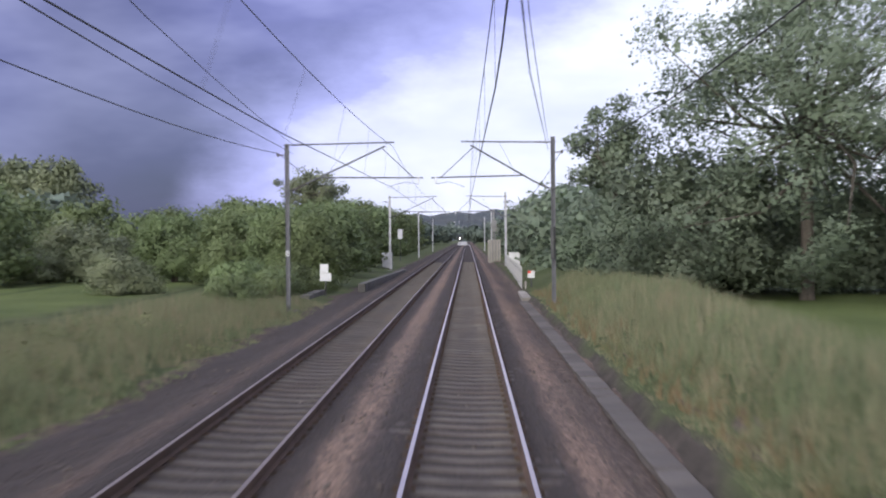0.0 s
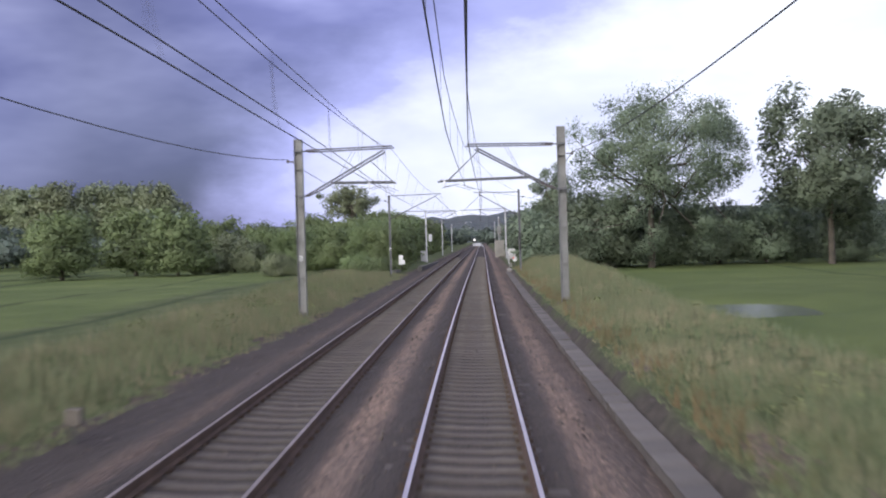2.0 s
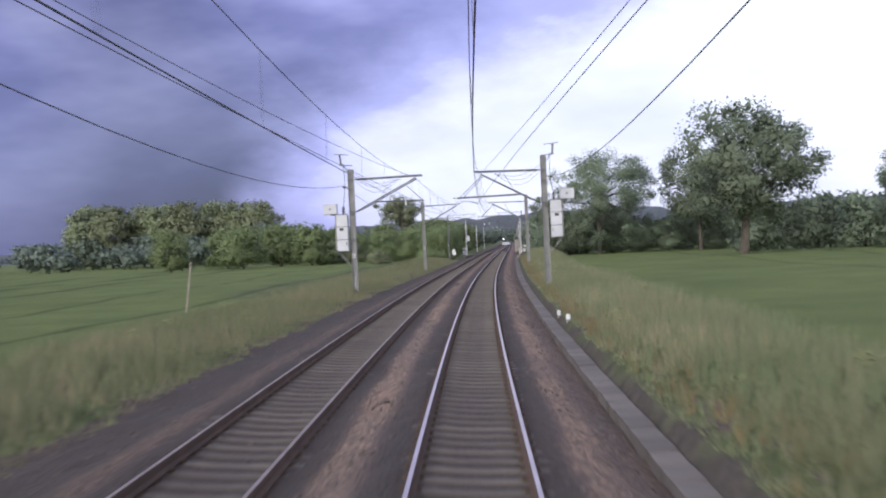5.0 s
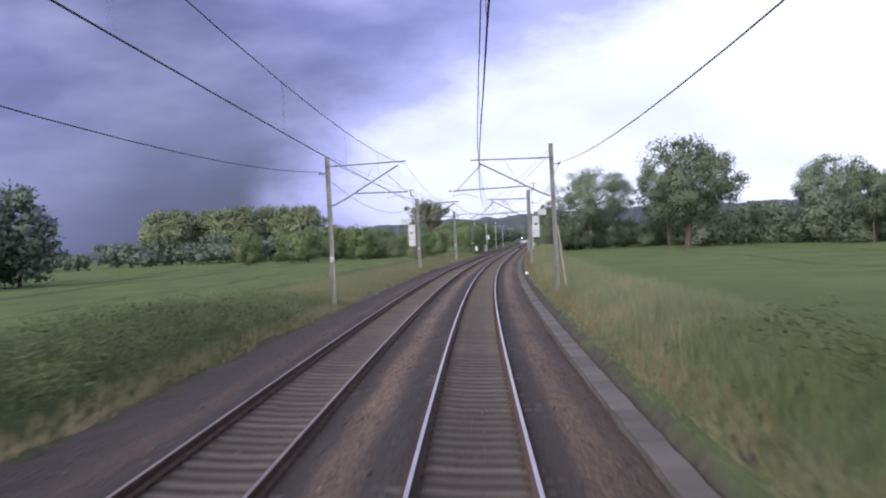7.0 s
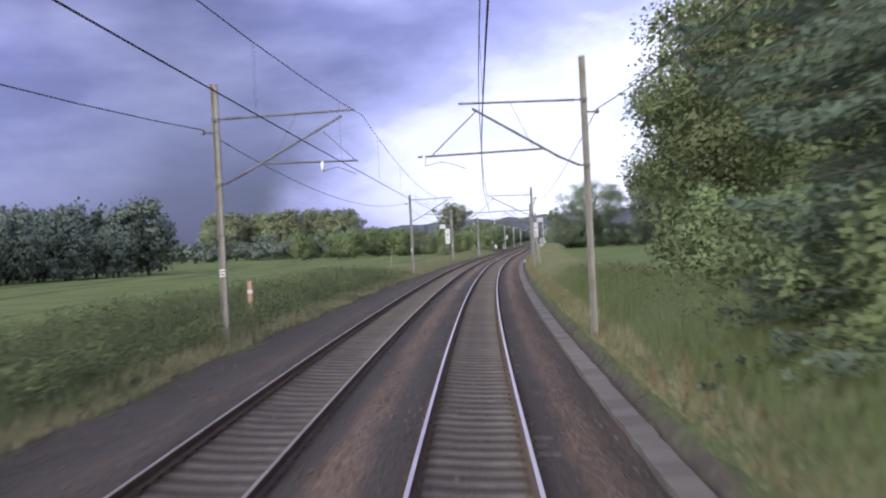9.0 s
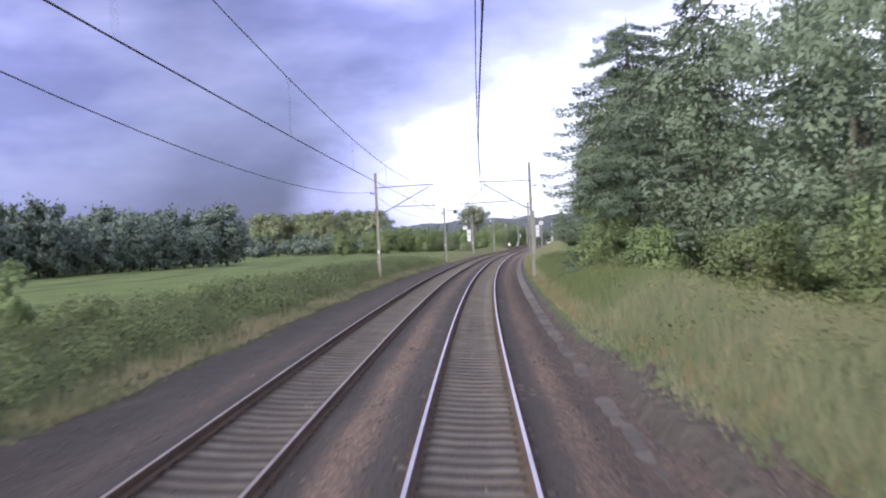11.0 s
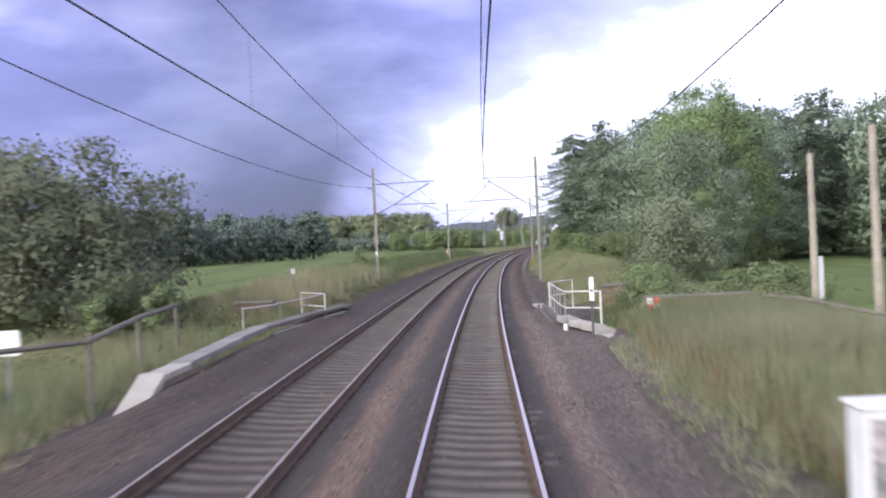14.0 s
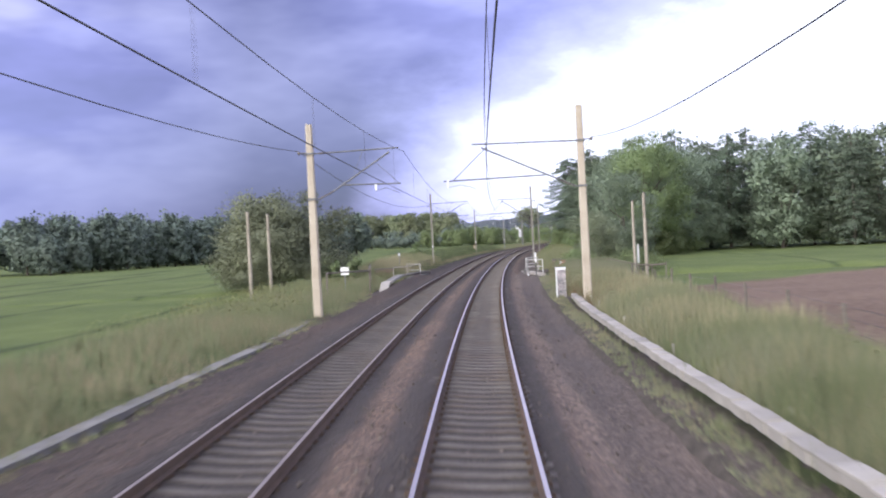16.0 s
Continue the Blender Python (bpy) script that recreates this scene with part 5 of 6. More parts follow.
def signal(s, e, label):
    """A colour-light signal seen from behind, on a post with a ladder and cage."""
    t = thing("railway_signal", place(s, e, gz_at(s, e)), label, "signal")
    part("post", Shape().tube([(0, 0, -.3), (0, 0, 6.6)], .09), M_STEEL, t)
    part("signal_head", Shape().box(-.32, -.12, 3.8, .32, .2, 5.2, bevel=.04), M_STEEL, t, "grey back of the signal head")
    part("platform", Shape().box(-.55, -.5, 3.4, .55, .5, 3.46), M_STEEL, t)
    for x in (-.5, .5):
        part("cage_post", Shape().tube([(x, -.45, 3.46), (x, -.45, 4.5)], .025, 6), M_STEEL, t)
    part("cage_bar", Shape().tube([(-.5, -.45, 4.5), (.5, -.45, 4.5)], .025, 6), M_STEEL, t)
    lad = part("ladder", Shape().tube([(-.2, -.6, 0), (-.2, -.5, 3.5)], .02, 6).tube([(.2, -.6, 0), (.2, -.5, 3.5)], .02, 6), M_STEEL, t)
    for k in range(11):
        part("rung", Shape().tube([(-.2, -.6 + .009 * k, .3 + .3 * k), (.2, -.6 + .009 * k, .3 + .3 * k)], .012, 5), M_STEEL, lad)
    case = part("base_box", Shape().box(-.8, -.4, -.2, .8, .4, 2.75, bevel=.03), M_PALECONC, t, "tall pale equipment case at the foot")
    for x in (-.55, -.2, .2, .55):
        part("slat", Shape().box(x - .05, -.44, .05, x + .05, -.403, 2.6), M_STEEL, case)


signal(-140, 3.3, "grey steel railway signal with ladder and cage, seen from behind")

# the far end of the line: a lit lamp on a dark board, a parked white van
t = thing("lamp_board", place(-430, -3.0, 0), "dark board with a bright white lamp far down the line", "signal lamp")
part("post", Shape().tube([(0, 0, -.6), (0, 0, 2.5)], .08), M_DARK, t)
part("board", Shape().box(-1.0, -.1, 1.6, 1.0, .1, 3.3, bevel=.06), M_DARK, t)
part("lamp", Shape().lathe((0, -.12, 2.5), (0, -1, 0), [(0, .24), (.06, .24), (.1, .14)], 12), M_LAMP, t, "round white lamp")
t = thing("van", place(-440, -1.6, -1.2, 0), "white van standing by the far crossing", "van")
part("body", Shape().box(-2.3, -.9, .5, 1.4, .9, 2.3, bevel=.15).box(1.38, -.88, .5, 2.4, .88, 1.25, bevel=.1), M_BOX, t)
part("windscreen", Shape().add([(1.42, -.8, 2.1), (1.42, .8, 2.1), (2.1, .8, 1.28), (2.1, -.8, 1.28)], [(0, 1, 2, 3)]), M_PLASTIC, t, "dark windscreen")
for x in (-1.6, 1.6):
    for y in (-.82, .82):
        w = part("wheel", Shape().lathe((x, y - .1, .35), (0, 1, 0), [(0, .3), (.03, .35), (.17, .35), (.2, .3)], 12), M_DARK, t)
        part("rim", Shape().lathe((x, y - .12 if y < 0 else y + .1, .35), (0, 1, 0), [(0, .16), (.02, .16)], 10), M_STEEL, w)

# pond and bare patches
def blob_sheet(name, s, e, rs, re, z, mat, label, cat, seed=1):
    r = random.Random(seed)
    ring = [(0, 0, 0)]
    n = 36
    for k in range(n):
        a = 2 * math.pi * k / n
        q = 1 + .16 * math.sin(2 * a + seed) + .1 * math.sin(5 * a) + r.uniform(-.05, .05)
        ring.append((re * q * math.cos(a), rs * q * math.sin(a), 0))
    sh = Shape().add(ring, [(0, 1 + k, 1 + (k + 1) % n) for k in range(n)])
    ob = part(name, sh, mat, m=place(s, e, z))
    return tagged(ob, label, cat, kind="structure")


blob_sheet("water", 2.5, 12.0, 6.0, 3.8, -.77, M_WATER, "still pond mirroring the bright sky", "pond")


# ---- trees ----
def leaf_mesh(name, r, centres, out, normals_up, size, mat, slim=.62):
    """Pointed leaves at centres, turned at random, faces outwards and shaded with their clump (out: directions)."""
    n = len(centres)
    a = r.normal(0, 1, (n, 3))
    a[:, 2] *= .6
    a /= np.linalg.norm(a, axis=1, keepdims=True) + 1e-9
    b = np.cross(a, r.normal(0, 1, (n, 3)) + [0, 0, normals_up])
    b /= np.linalg.norm(b, axis=1, keepdims=True) + 1e-9
    k = (size * r.uniform(.6, 1.35, n))[:, None]
    face = np.cross(a, b)
    flip = np.sign((face * out).sum(1, keepdims=True) + 1e-9)
    b, face = b * flip, face * flip
    face = .18 * face / (np.linalg.norm(face, axis=1, keepdims=True) + 1e-9) + .82 * out / (np.linalg.norm(out, axis=1, keepdims=True) + 1e-9)
    face /= np.linalg.norm(face, axis=1, keepdims=True) + 1e-9
    return quads(name, np.stack([centres + a * k * 1.15, centres - a * k * .6 + b * k * slim * 1.15, centres - a * k * .6 - b * k * slim * 1.15], 1), mat, 3, face)


def crown_points(r, blobs, per):
    """Leaf places round blob centres (x, y, z, radius), thick at the skin, and the way out of the crown at each."""
    c = np.repeat(blobs[:, :3], per, 0)
    rad = np.repeat(blobs[:, 3], per)
    d = r.normal(0, 1, c.shape)
    d /= np.linalg.norm(d, axis=1, keepdims=True)
    q = rad * np.clip(r.normal(.82, .22, len(rad)), .1, 1.25)
    own = blobs[:, :3] - blobs[:, :3].mean(0)
    own = np.repeat(own / (np.abs(own).max() + 1e-9), per, 0)
    return c + d * q[:, None] * [1, 1, .78], d * .4 + own * .65 + [0, 0, .12]


def inner_points(r, blobs, per):
    """Places of the larger, closer foliage inside each clump, and the way out there."""
    c, rad = np.repeat(blobs[:, :3], per, 0), np.repeat(blobs[:, 3], per)
    d = r.normal(0, 1, c.shape)
    d /= np.linalg.norm(d, axis=1, keepdims=True)
    own = blobs[:, :3] - blobs[:, :3].mean(0)
    own = np.repeat(own / (np.abs(own).max() + 1e-9), per, 0)
    return c + d * (rad * r.uniform(.2, .62, len(rad)))[:, None] * [1, 1, .78], d * .4 + own * .65 + [0, 0, .12], rad


def crown_blobs(r, n, height, base, rx, blob, top_heavy=.5, hollow=.55):
    """Blob centres filling an uneven dome from base to height."""
    d = r.normal(0, 1, (n, 3))
    d /= np.linalg.norm(d, axis=1, keepdims=True)
    q = r.uniform(hollow, 1, n)[:, None]
    half = (height - base) / 2
    p = d * q * [rx - blob * .6, rx - blob * .6, half - blob * .5]
    lump = 1 + .18 * np.sin(3 * np.arctan2(d[:, 1], d[:, 0]) + r.uniform(0, 6))
    p[:, :2] *= lump[:, None]
    p[:, :2] *= (1 - .25 * (top_heavy - .5) * p[:, 2:3] / half)
    p[:, 2] += base + half
    return np.concatenate([p, r.uniform(.65, 1.3, (n, 1)) * blob], 1)


def tree(name, seed, height, rx, base, blobs, blob, per, leaf, mat, label, category="tree", trunk=.3, limbs=12, stems=1, hollow=.55, skirt=0.0, inner=14, fill=.24, lop=0.0):
    """A tree or bush: tapered stems, a limb to many of the crown's clumps, a crown of single leaves. lop: how far the crown leans over."""
    r = np.random.default_rng(seed)
    t = thing(name, Matrix.Identity(4), label, category)
    B = crown_blobs(r, blobs, height, base, rx, blob, hollow=hollow)
    if skirt:
        n = int(blobs * skirt)
        a, q = r.uniform(0, 6.28, n), rx * r.uniform(.35, .9, n)
        B = np.concatenate([B, np.stack([q * np.cos(a), q * np.sin(a), r.uniform(.1, .3, n) * height, blob * r.uniform(.7, 1.1, n)], -1)])
    B[:, 0] += lop * smooth(.15 * height, .5 * height, B[:, 2])
    picks = r.choice(len(B), min(limbs, len(B)), replace=False)
    for k in range(stems):
        ox, oy = (r.normal(0, trunk * 1.5, 2) if stems > 1 else (0, 0))
        lean = r.normal(0, .05 * height, 2)
        mid = base + (height - base) * .45
        pts = [(ox, oy, -.4), (ox * 1.2, oy * 1.2, .3), (ox + lean[0] * .4, oy + lean[1] * .4, mid * .55), (ox + lean[0], oy + lean[1], mid)]
        part("trunk", Shape().tube(pts, [trunk * 1.35, trunk, trunk * .8, trunk * .5], 8), M_BARK, t, soft=True)
        for j in picks[k::stems]:
            f = r.uniform(.35, 1.0)
            start = np.array([ox + lean[0] * f, oy + lean[1] * f, mid * (.5 + .5 * f)])
            end = B[j, :3]
            bend = (start + end) / 2 + r.normal(0, .05 * height, 3) + [0, 0, -.02 * height]
            part("limb", Shape().tube([start, bend, end], [trunk * .38, trunk * .2, trunk * .06], 5, cap=False), M_BARK, t, soft=True)
    p, d = crown_points(r, B, per)
    q, dq, rad = inner_points(r, B, inner)
    sizes = np.concatenate([np.full(len(p), leaf), np.maximum(leaf, fill * rad)])
    part("crown", leaf_mesh("crown", r, np.concatenate([p, q]), np.concatenate([d, dq]), .8, sizes, mat), None, t)
    return t


def spruce(name, seed, height, rx, boughs, leaf, label, dense=18, core=55):
    """A full conifer: drooping boughs with lifted tips, hung with needle sprays, over a darker core."""
    r = np.random.default_rng(seed)
    t = thing(name, Matrix.Identity(4), label, "conifer")
    sh = Shape().tube([(0, 0, -.4), (0, 0, height * .5), (0, 0, height)], [.26, .17, .02], 7)
    pts, out = [], []
    for z in np.sort(r.uniform(.05, .985, boughs)) * height:
        f = 1 - z / height
        a = r.uniform(0, 6.28)
        n = rx * min(1.0, 1.55 * f ** .52) * r.uniform(.6, 1.12) + .25
        m = max(10, int(n * dense))
        q = r.uniform(.1, 1, m) ** .8
        side = r.normal(0, .17, m) * (1.25 - q) * n * .7
        drop = n * (.10 * q - .5 * q ** 2 + .26 * q ** 5)
        pz = z + drop - np.abs(r.normal(0, .16, m))
        pts.append(np.stack([q * n * math.cos(a) - side * math.sin(a), q * n * math.sin(a) + side * math.cos(a), pz], -1))
        out.append(np.stack([np.cos(a) * (.4 + q), np.sin(a) * (.4 + q), .3 + 0 * q], -1) + r.normal(0, .25, (m, 3)))
        if f > .04:
            sh.tube([(0, 0, z), (n * .55 * math.cos(a), n * .55 * math.sin(a), z - .08 * n), (n * .96 * math.cos(a), n * .96 * math.sin(a), z - .14 * n)], [.026, .016, .005], 4, cap=False)
    k = 46
    zc = r.uniform(.12, .8, k)
    ac, qc = r.uniform(0, 6.28, k), rx * .5 * (1 - zc) ** .6 * r.uniform(0, 1, k)
    p, d = crown_points(r, np.stack([qc * np.cos(ac), qc * np.sin(ac), zc * height, .35 + 1.0 * (1 - zc)], -1), core)
    part("trunk", sh, M_BARK, t, soft=True)
    part("crown", leaf_mesh("crown", r, np.concatenate(pts + [p]), np.concatenate(out + [d]), 1.5, leaf, M_SPRUCE, .4), None, t)
    return t


def plant(first, spots, group, label=""):
    """Stands a tree at the first spot and copies of it at the others: s, e, size, turn."""
    s, e, k, a = spots[0]
    first.matrix_basis = place(s, e, gz_at(s, e) - .05, a, k)
    first["group"] = group
    for s, e, k, a in spots[1:]:
        c = first.matrix_basis.copy()
        m = place(s, e, gz_at(s, e) - .05, a, k)
        o = copy_thing(first, Matrix.Identity(4))
        o.matrix_basis = m


# right of the line, ahead: oaks over a dark hedge
oak = tree("oak_tree", 21, 17.2, 9.2, 3.4, 235, 1.28, 235, .1, M_OAK, "tall spreading oak with an airy domed crown over a hedge", trunk=.36, limbs=44, hollow=.5, skirt=.2, inner=8, fill=.16, lop=1.6)
plant(oak, [(-53, 16.1, 1.0, 0)], "oaks by the field")
oak2 = tree("oak_tree", 22, 15.0, 6.3, 2.2, 92, 1.3, 220, .155, M_OAK, "tall oak with gaps in its crown at the field edge", trunk=.27, limbs=22, hollow=.35, inner=8)
plant(oak2, [(-50, 31.8, 1.16, 30), (-95, 46, .9, 100), (8, 55, .85, 70), (56, 86, .8, 10)], "oaks by the field")
oak3 = tree("oak_tree", 23, 18.3, 8.2, 1.8, 130, 1.6, 210, .165, M_OAK, "large dense oak with twin trunks at the field edge", trunk=.3, limbs=20, stems=2, hollow=.45)
plant(oak3, [(-7, 30.8, 1.06, 0), (-20, 56, .85, 140), (26, 60, .8, 60)], "oaks by the field")
thin_tree = tree("ash_tree", 24, 10.6, 2.5, 2.6, 40, .75, 230, .11, M_OAK, "slender ash with loose foliage beside the line", trunk=.14, limbs=14, hollow=.15, inner=5)
plant(thin_tree, [(-59, 7.6, 1.0, 0), (-69, 8.6, .72, 80)], "slender trees")
hedge_a = tree("hawthorn_bush", 31, 6.0, 3.6, .1, 56, 1.0, 185, .1, M_OAK, "dense dark green hawthorn in the hedge", "bush", trunk=.14, limbs=4, stems=2, hollow=.5, skirt=.5)
plant(hedge_a, [(-55, 11.8, 1.42, 0), (-57, 9.2, .9, 50), (-66, 9.4, 1.0, 120), (-60, 18.5, 1.2, 200), (-58, 23.5, 1.15, 20), (-57, 28, 1.1, 300), (-56, 35.5, 1.05, 160), (-63, 14.5, 1.3, 60), (-74, 10.2, 1.15, 30)], "dark hedge bushes")
hedge_b = tree("blackthorn_bush", 32, 6.2, 4.0, .1, 44, 1.3, 60, .23, M_OAK, "tall dark overgrown hedge bush beyond the field", "bush", trunk=.14, limbs=3, stems=1, hollow=.45, skirt=.5)
plant(hedge_b, [(-34, 38.5, 1.15, 80), (-26, 43, 1.3, 10), (-17, 47, 1.2, 220), (-8, 51.5, 1.35, 40), (2, 56, 1.25, 150), (12, 61, 1.4, 280), (22, 66, 1.3, 30), (32, 71, 1.35, 190), (42, 76, 1.45, 100), (52, 81, 1.35, 240), (62, 87, 1.5, 330),
                (-83, 9.6, 1.2, 95), (-94, 10.0, 1.3, 200), (-106, 9.5, 1.3, 15), (-119, 10.2, 1.4, 130), (-134, 10.0, 1.4, 260), (-152, 10.5, 1.5, 20), (-172, 11, 1.5, 170), (-196, 11.5, 1.5, 300), (-224, 12, 1.6, 80), (-70, 33, 1.4, 20), (-78, 42, 1.4, 100)], "overgrown hedge")
# left of the line, ahead
haw = tree("hawthorn_bush", 33, 5.4, 3.0, .1, 50, .9, 260, .085, M_HEDGE, "leafy green hawthorn bush with pale tips by the line", "bush", trunk=.12, limbs=4, stems=2, skirt=.5)
plant(haw, [(-71, -10.2, .98, 0), (-76, -12.6, 1.08, 60), (-80, -17.4, 1.08, 200), (-86, -23.0, 1.1, 240)], "green line-side bushes")
haw_b = tree("hawthorn_bush", 39, 5.4, 3.2, .1, 40, 1.1, 90, .16, M_HEDGE, "green hawthorn bush further along the line", "bush", trunk=.12, limbs=3, skirt=.5)
plant(haw_b, [(-88, -11.8, 1.15, 120), (-100, -12.2, 1.25, 45), (-113, -13, 1.3, 310), (-127, -14, 1.4, 10), (-144, -14.5, 1.45, 90), (-163, -15, 1.55, 180), (-90, -17, 1.3, 35), (-182, -14, 1.6, 250), (-205, -14, 1.6, 20), (-232, -14, 1.7, 130)], "further line-side bushes")
round_t = tree("field_maple", 34, 8.6, 4.9, .3, 60, 1.4, 82, .197, M_HEDGE, "rounded dark green field maple", trunk=.22, limbs=5, skirt=.45)
plant(round_t, [(-99, -29.5, .74, 0), (-106, -24, .78, 75), (-78, -35.5, .98, 160), (-86, -43, 1.05, 230), (-72, -47, .98, 20), (-110, -38, .95, 300), (-160, -21, 1.15, 15), (-176, -18, 1.2, 100), (-194, -19, 1.25, 200), (-122, -18.5, .95, 290),
                (-218, -19, 1.25, 60), (-245, -20, 1.3, 150), (-280, -19, 1.3, 240), (-95, -56, 1.0, 80), (-135, -29, 1.05, 33), (-141, -38.5, .92, 260), (-80, -63, 1.0, 190), (-118, -48, 1.0, 270)], "rounded trees")
elder = tree("elder_bush", 35, 3.3, 3.1, .05, 36, .85, 170, .085, M_PALE, "pale yellow-green elder bush in blossom", "bush", trunk=.1, limbs=4, stems=2, skirt=.6)
plant(elder, [(-88, -31, 1.5, 0), (-80, -15.2, 1.15, 100), (-70, -22, .8, 30), (-84, -33, .85, 200)], "pale bushes")
tall = tree("poplar_tree", 36, 22.8, 10.2, 8.0, 70, 1.9, 110, .33, M_POPLAR, "very tall poplar with an open crown beyond the trees", trunk=.7, limbs=24, stems=2, hollow=.3, inner=5)
plant(tall, [(-278, -38, 1.0, 0)], "poplars")
pop = tree("poplar_tree", 37, 19.5, 7.6, .5, 95, 2.0, 110, .36, M_POPLAR, "broad olive-green poplar in a dense row", trunk=.35, limbs=4, hollow=.5, skirt=.4)
plant(pop, [(-194 - 3 * (k % 3), -72 - 7.4 * k, 1.0 + .05 * ((k * 5) % 4) / 4, 67 * k) for k in range(8)], "row of poplars")
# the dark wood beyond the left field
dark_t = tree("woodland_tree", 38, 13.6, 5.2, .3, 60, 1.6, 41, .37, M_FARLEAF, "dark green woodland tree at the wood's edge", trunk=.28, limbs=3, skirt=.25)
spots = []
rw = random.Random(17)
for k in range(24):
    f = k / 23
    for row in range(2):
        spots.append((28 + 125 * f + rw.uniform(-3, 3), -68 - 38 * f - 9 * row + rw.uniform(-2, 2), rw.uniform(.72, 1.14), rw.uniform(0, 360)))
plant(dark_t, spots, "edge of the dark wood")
# big tree group close on the right
big = tree("sycamore_tree", 41, 16.5, 6.2, 1.3, 165, 1.35, 285, .095, M_HEDGE, "large leafy sycamore close beside the line", trunk=.3, limbs=22, stems=2, inner=40, fill=.13)
plant(big, [(151.5, 17.9, 1.02, 0), (163, 15.4, 1.12, 120), (172, 14.3, 1.1, 240), (180, 16.2, 1.1, 300), (251, 17.8, .96, 60)], "trees close to the line")
low = tree("hazel_bush", 42, 4.8, 2.8, .05, 46, .9, 108, .1, M_HEDGE, "leafy hazel bush under the trees", "bush", trunk=.1, limbs=4, stems=2, skirt=.6, inner=24, fill=.15)
plant(low, [(180, 10.9, 1.15, 0), (172.5, 10.9, 1.1, 70), (165, 11.9, 1.0, 140), (187, 11.2, 1.05, 210), (154, 17.5, .9, 30), (160, 17, 1.1, 270), (208.5, 7.6, .75, 250), (203, 8.0, .8, 330), (214, 9.6, .8, 60), (199, 11.6, .95, 20), (206, 13.0, .95, 110), (213, 14.2, 1.0, 200), (220, 15.4, 1.0, 300), (227, 18.0, 1.05, 80), (233, 21.3, 1.0, 160), (192, 10.6, 1.0, 45), (239, 24.3, .9, 15), (246, 21, .9, 75), (242, 16.5, .75, 130), (250, 19, 1.0, 220), (254, 15.6, .75, 320), (235, 13.5, .75, 100), (226, 11.6, .8, 190)], "hazel bushes")
willow = tree("willow_bush", 43, 4.6, 2.4, .1, 50, .75, 300, .05, M_BROWNLEAF, "loose brownish green willow bush by the bridge", "bush", trunk=.08, limbs=12, stems=3, hollow=.2, skirt=.4, inner=16, fill=.14)
plant(willow, [(288.5, 9.5, 1.22, 0), (281, 10.8, .55, 90)], "willow bushes")
# wood on the right
sp_near = spruce("spruce_tree", 50, 15.8, 4.9, 300, .085, "full dark green spruce with drooping boughs close to the line", 90, 330)
plant(sp_near, [(206.5, 9.3, 1.0, 0)], "spruces of the wood")
sp = spruce("spruce_tree", 44, 18.0, 5.0, 220, .19, "full dark green spruce with drooping boughs at the wood edge", 15, 40)
plant(sp, [(213, 19, 1.0, 70), (211.5, 12.8, .95, 190), (222, 25, 1.02, 220), (232, 31, .92, 110), (243, 45, .84, 200), (225, 35, .98, 170), (234, 42, .97, 260), (229, 59, 1.0, 140), (240, 70, .95, 30), (238, 88, 1.0, 200)], "spruces of the wood")
wood_n = tree("lime_tree", 45, 15.0, 5.4, .3, 95, 1.3, 205, .09, M_OAK, "broad leafy green tree at the wood's edge", trunk=.3, limbs=5, skirt=.5, inner=34, fill=.14)
plant(wood_n, [(271, 13.4, .72, 0), (214, 14.2, 1.06, 80), (221, 17.5, 1.16, 160), (229, 21.5, 1.12, 320), (236, 26, 1.0, 45), (240, 21, 1.05, 100)], "broadleaf edge of the wood")
wood_r = tree("beech_tree", 48, 15.9, 5.5, .3, 66, 1.6, 84, .19, M_OAK, "tall dark green tree in the wood's long edge", trunk=.3, limbs=3, skirt=.5)
plant(wood_r, [(240, 36.5, .98, 75), (247, 53, .95, 150), (250, 62, .98, 20), (237, 51, 1.06, 300), (227, 29, 1.05, 210), (234, 38, 1.04, 320), (237, 46, 1.02, 40), (241, 56, 1.0, 120), (244, 66, 1.02, 200), (246, 76, 1.0, 280), (247, 86, 1.03, 15), (248, 97, 1.0, 95), (249, 108, 1.05, 175),
               (228, 48, 1.12, 255), (231, 66, 1.12, 335), (233, 80, 1.15, 55), (234, 94, 1.1, 130), (236, 106, 1.15, 210)], "long edge of the wood")
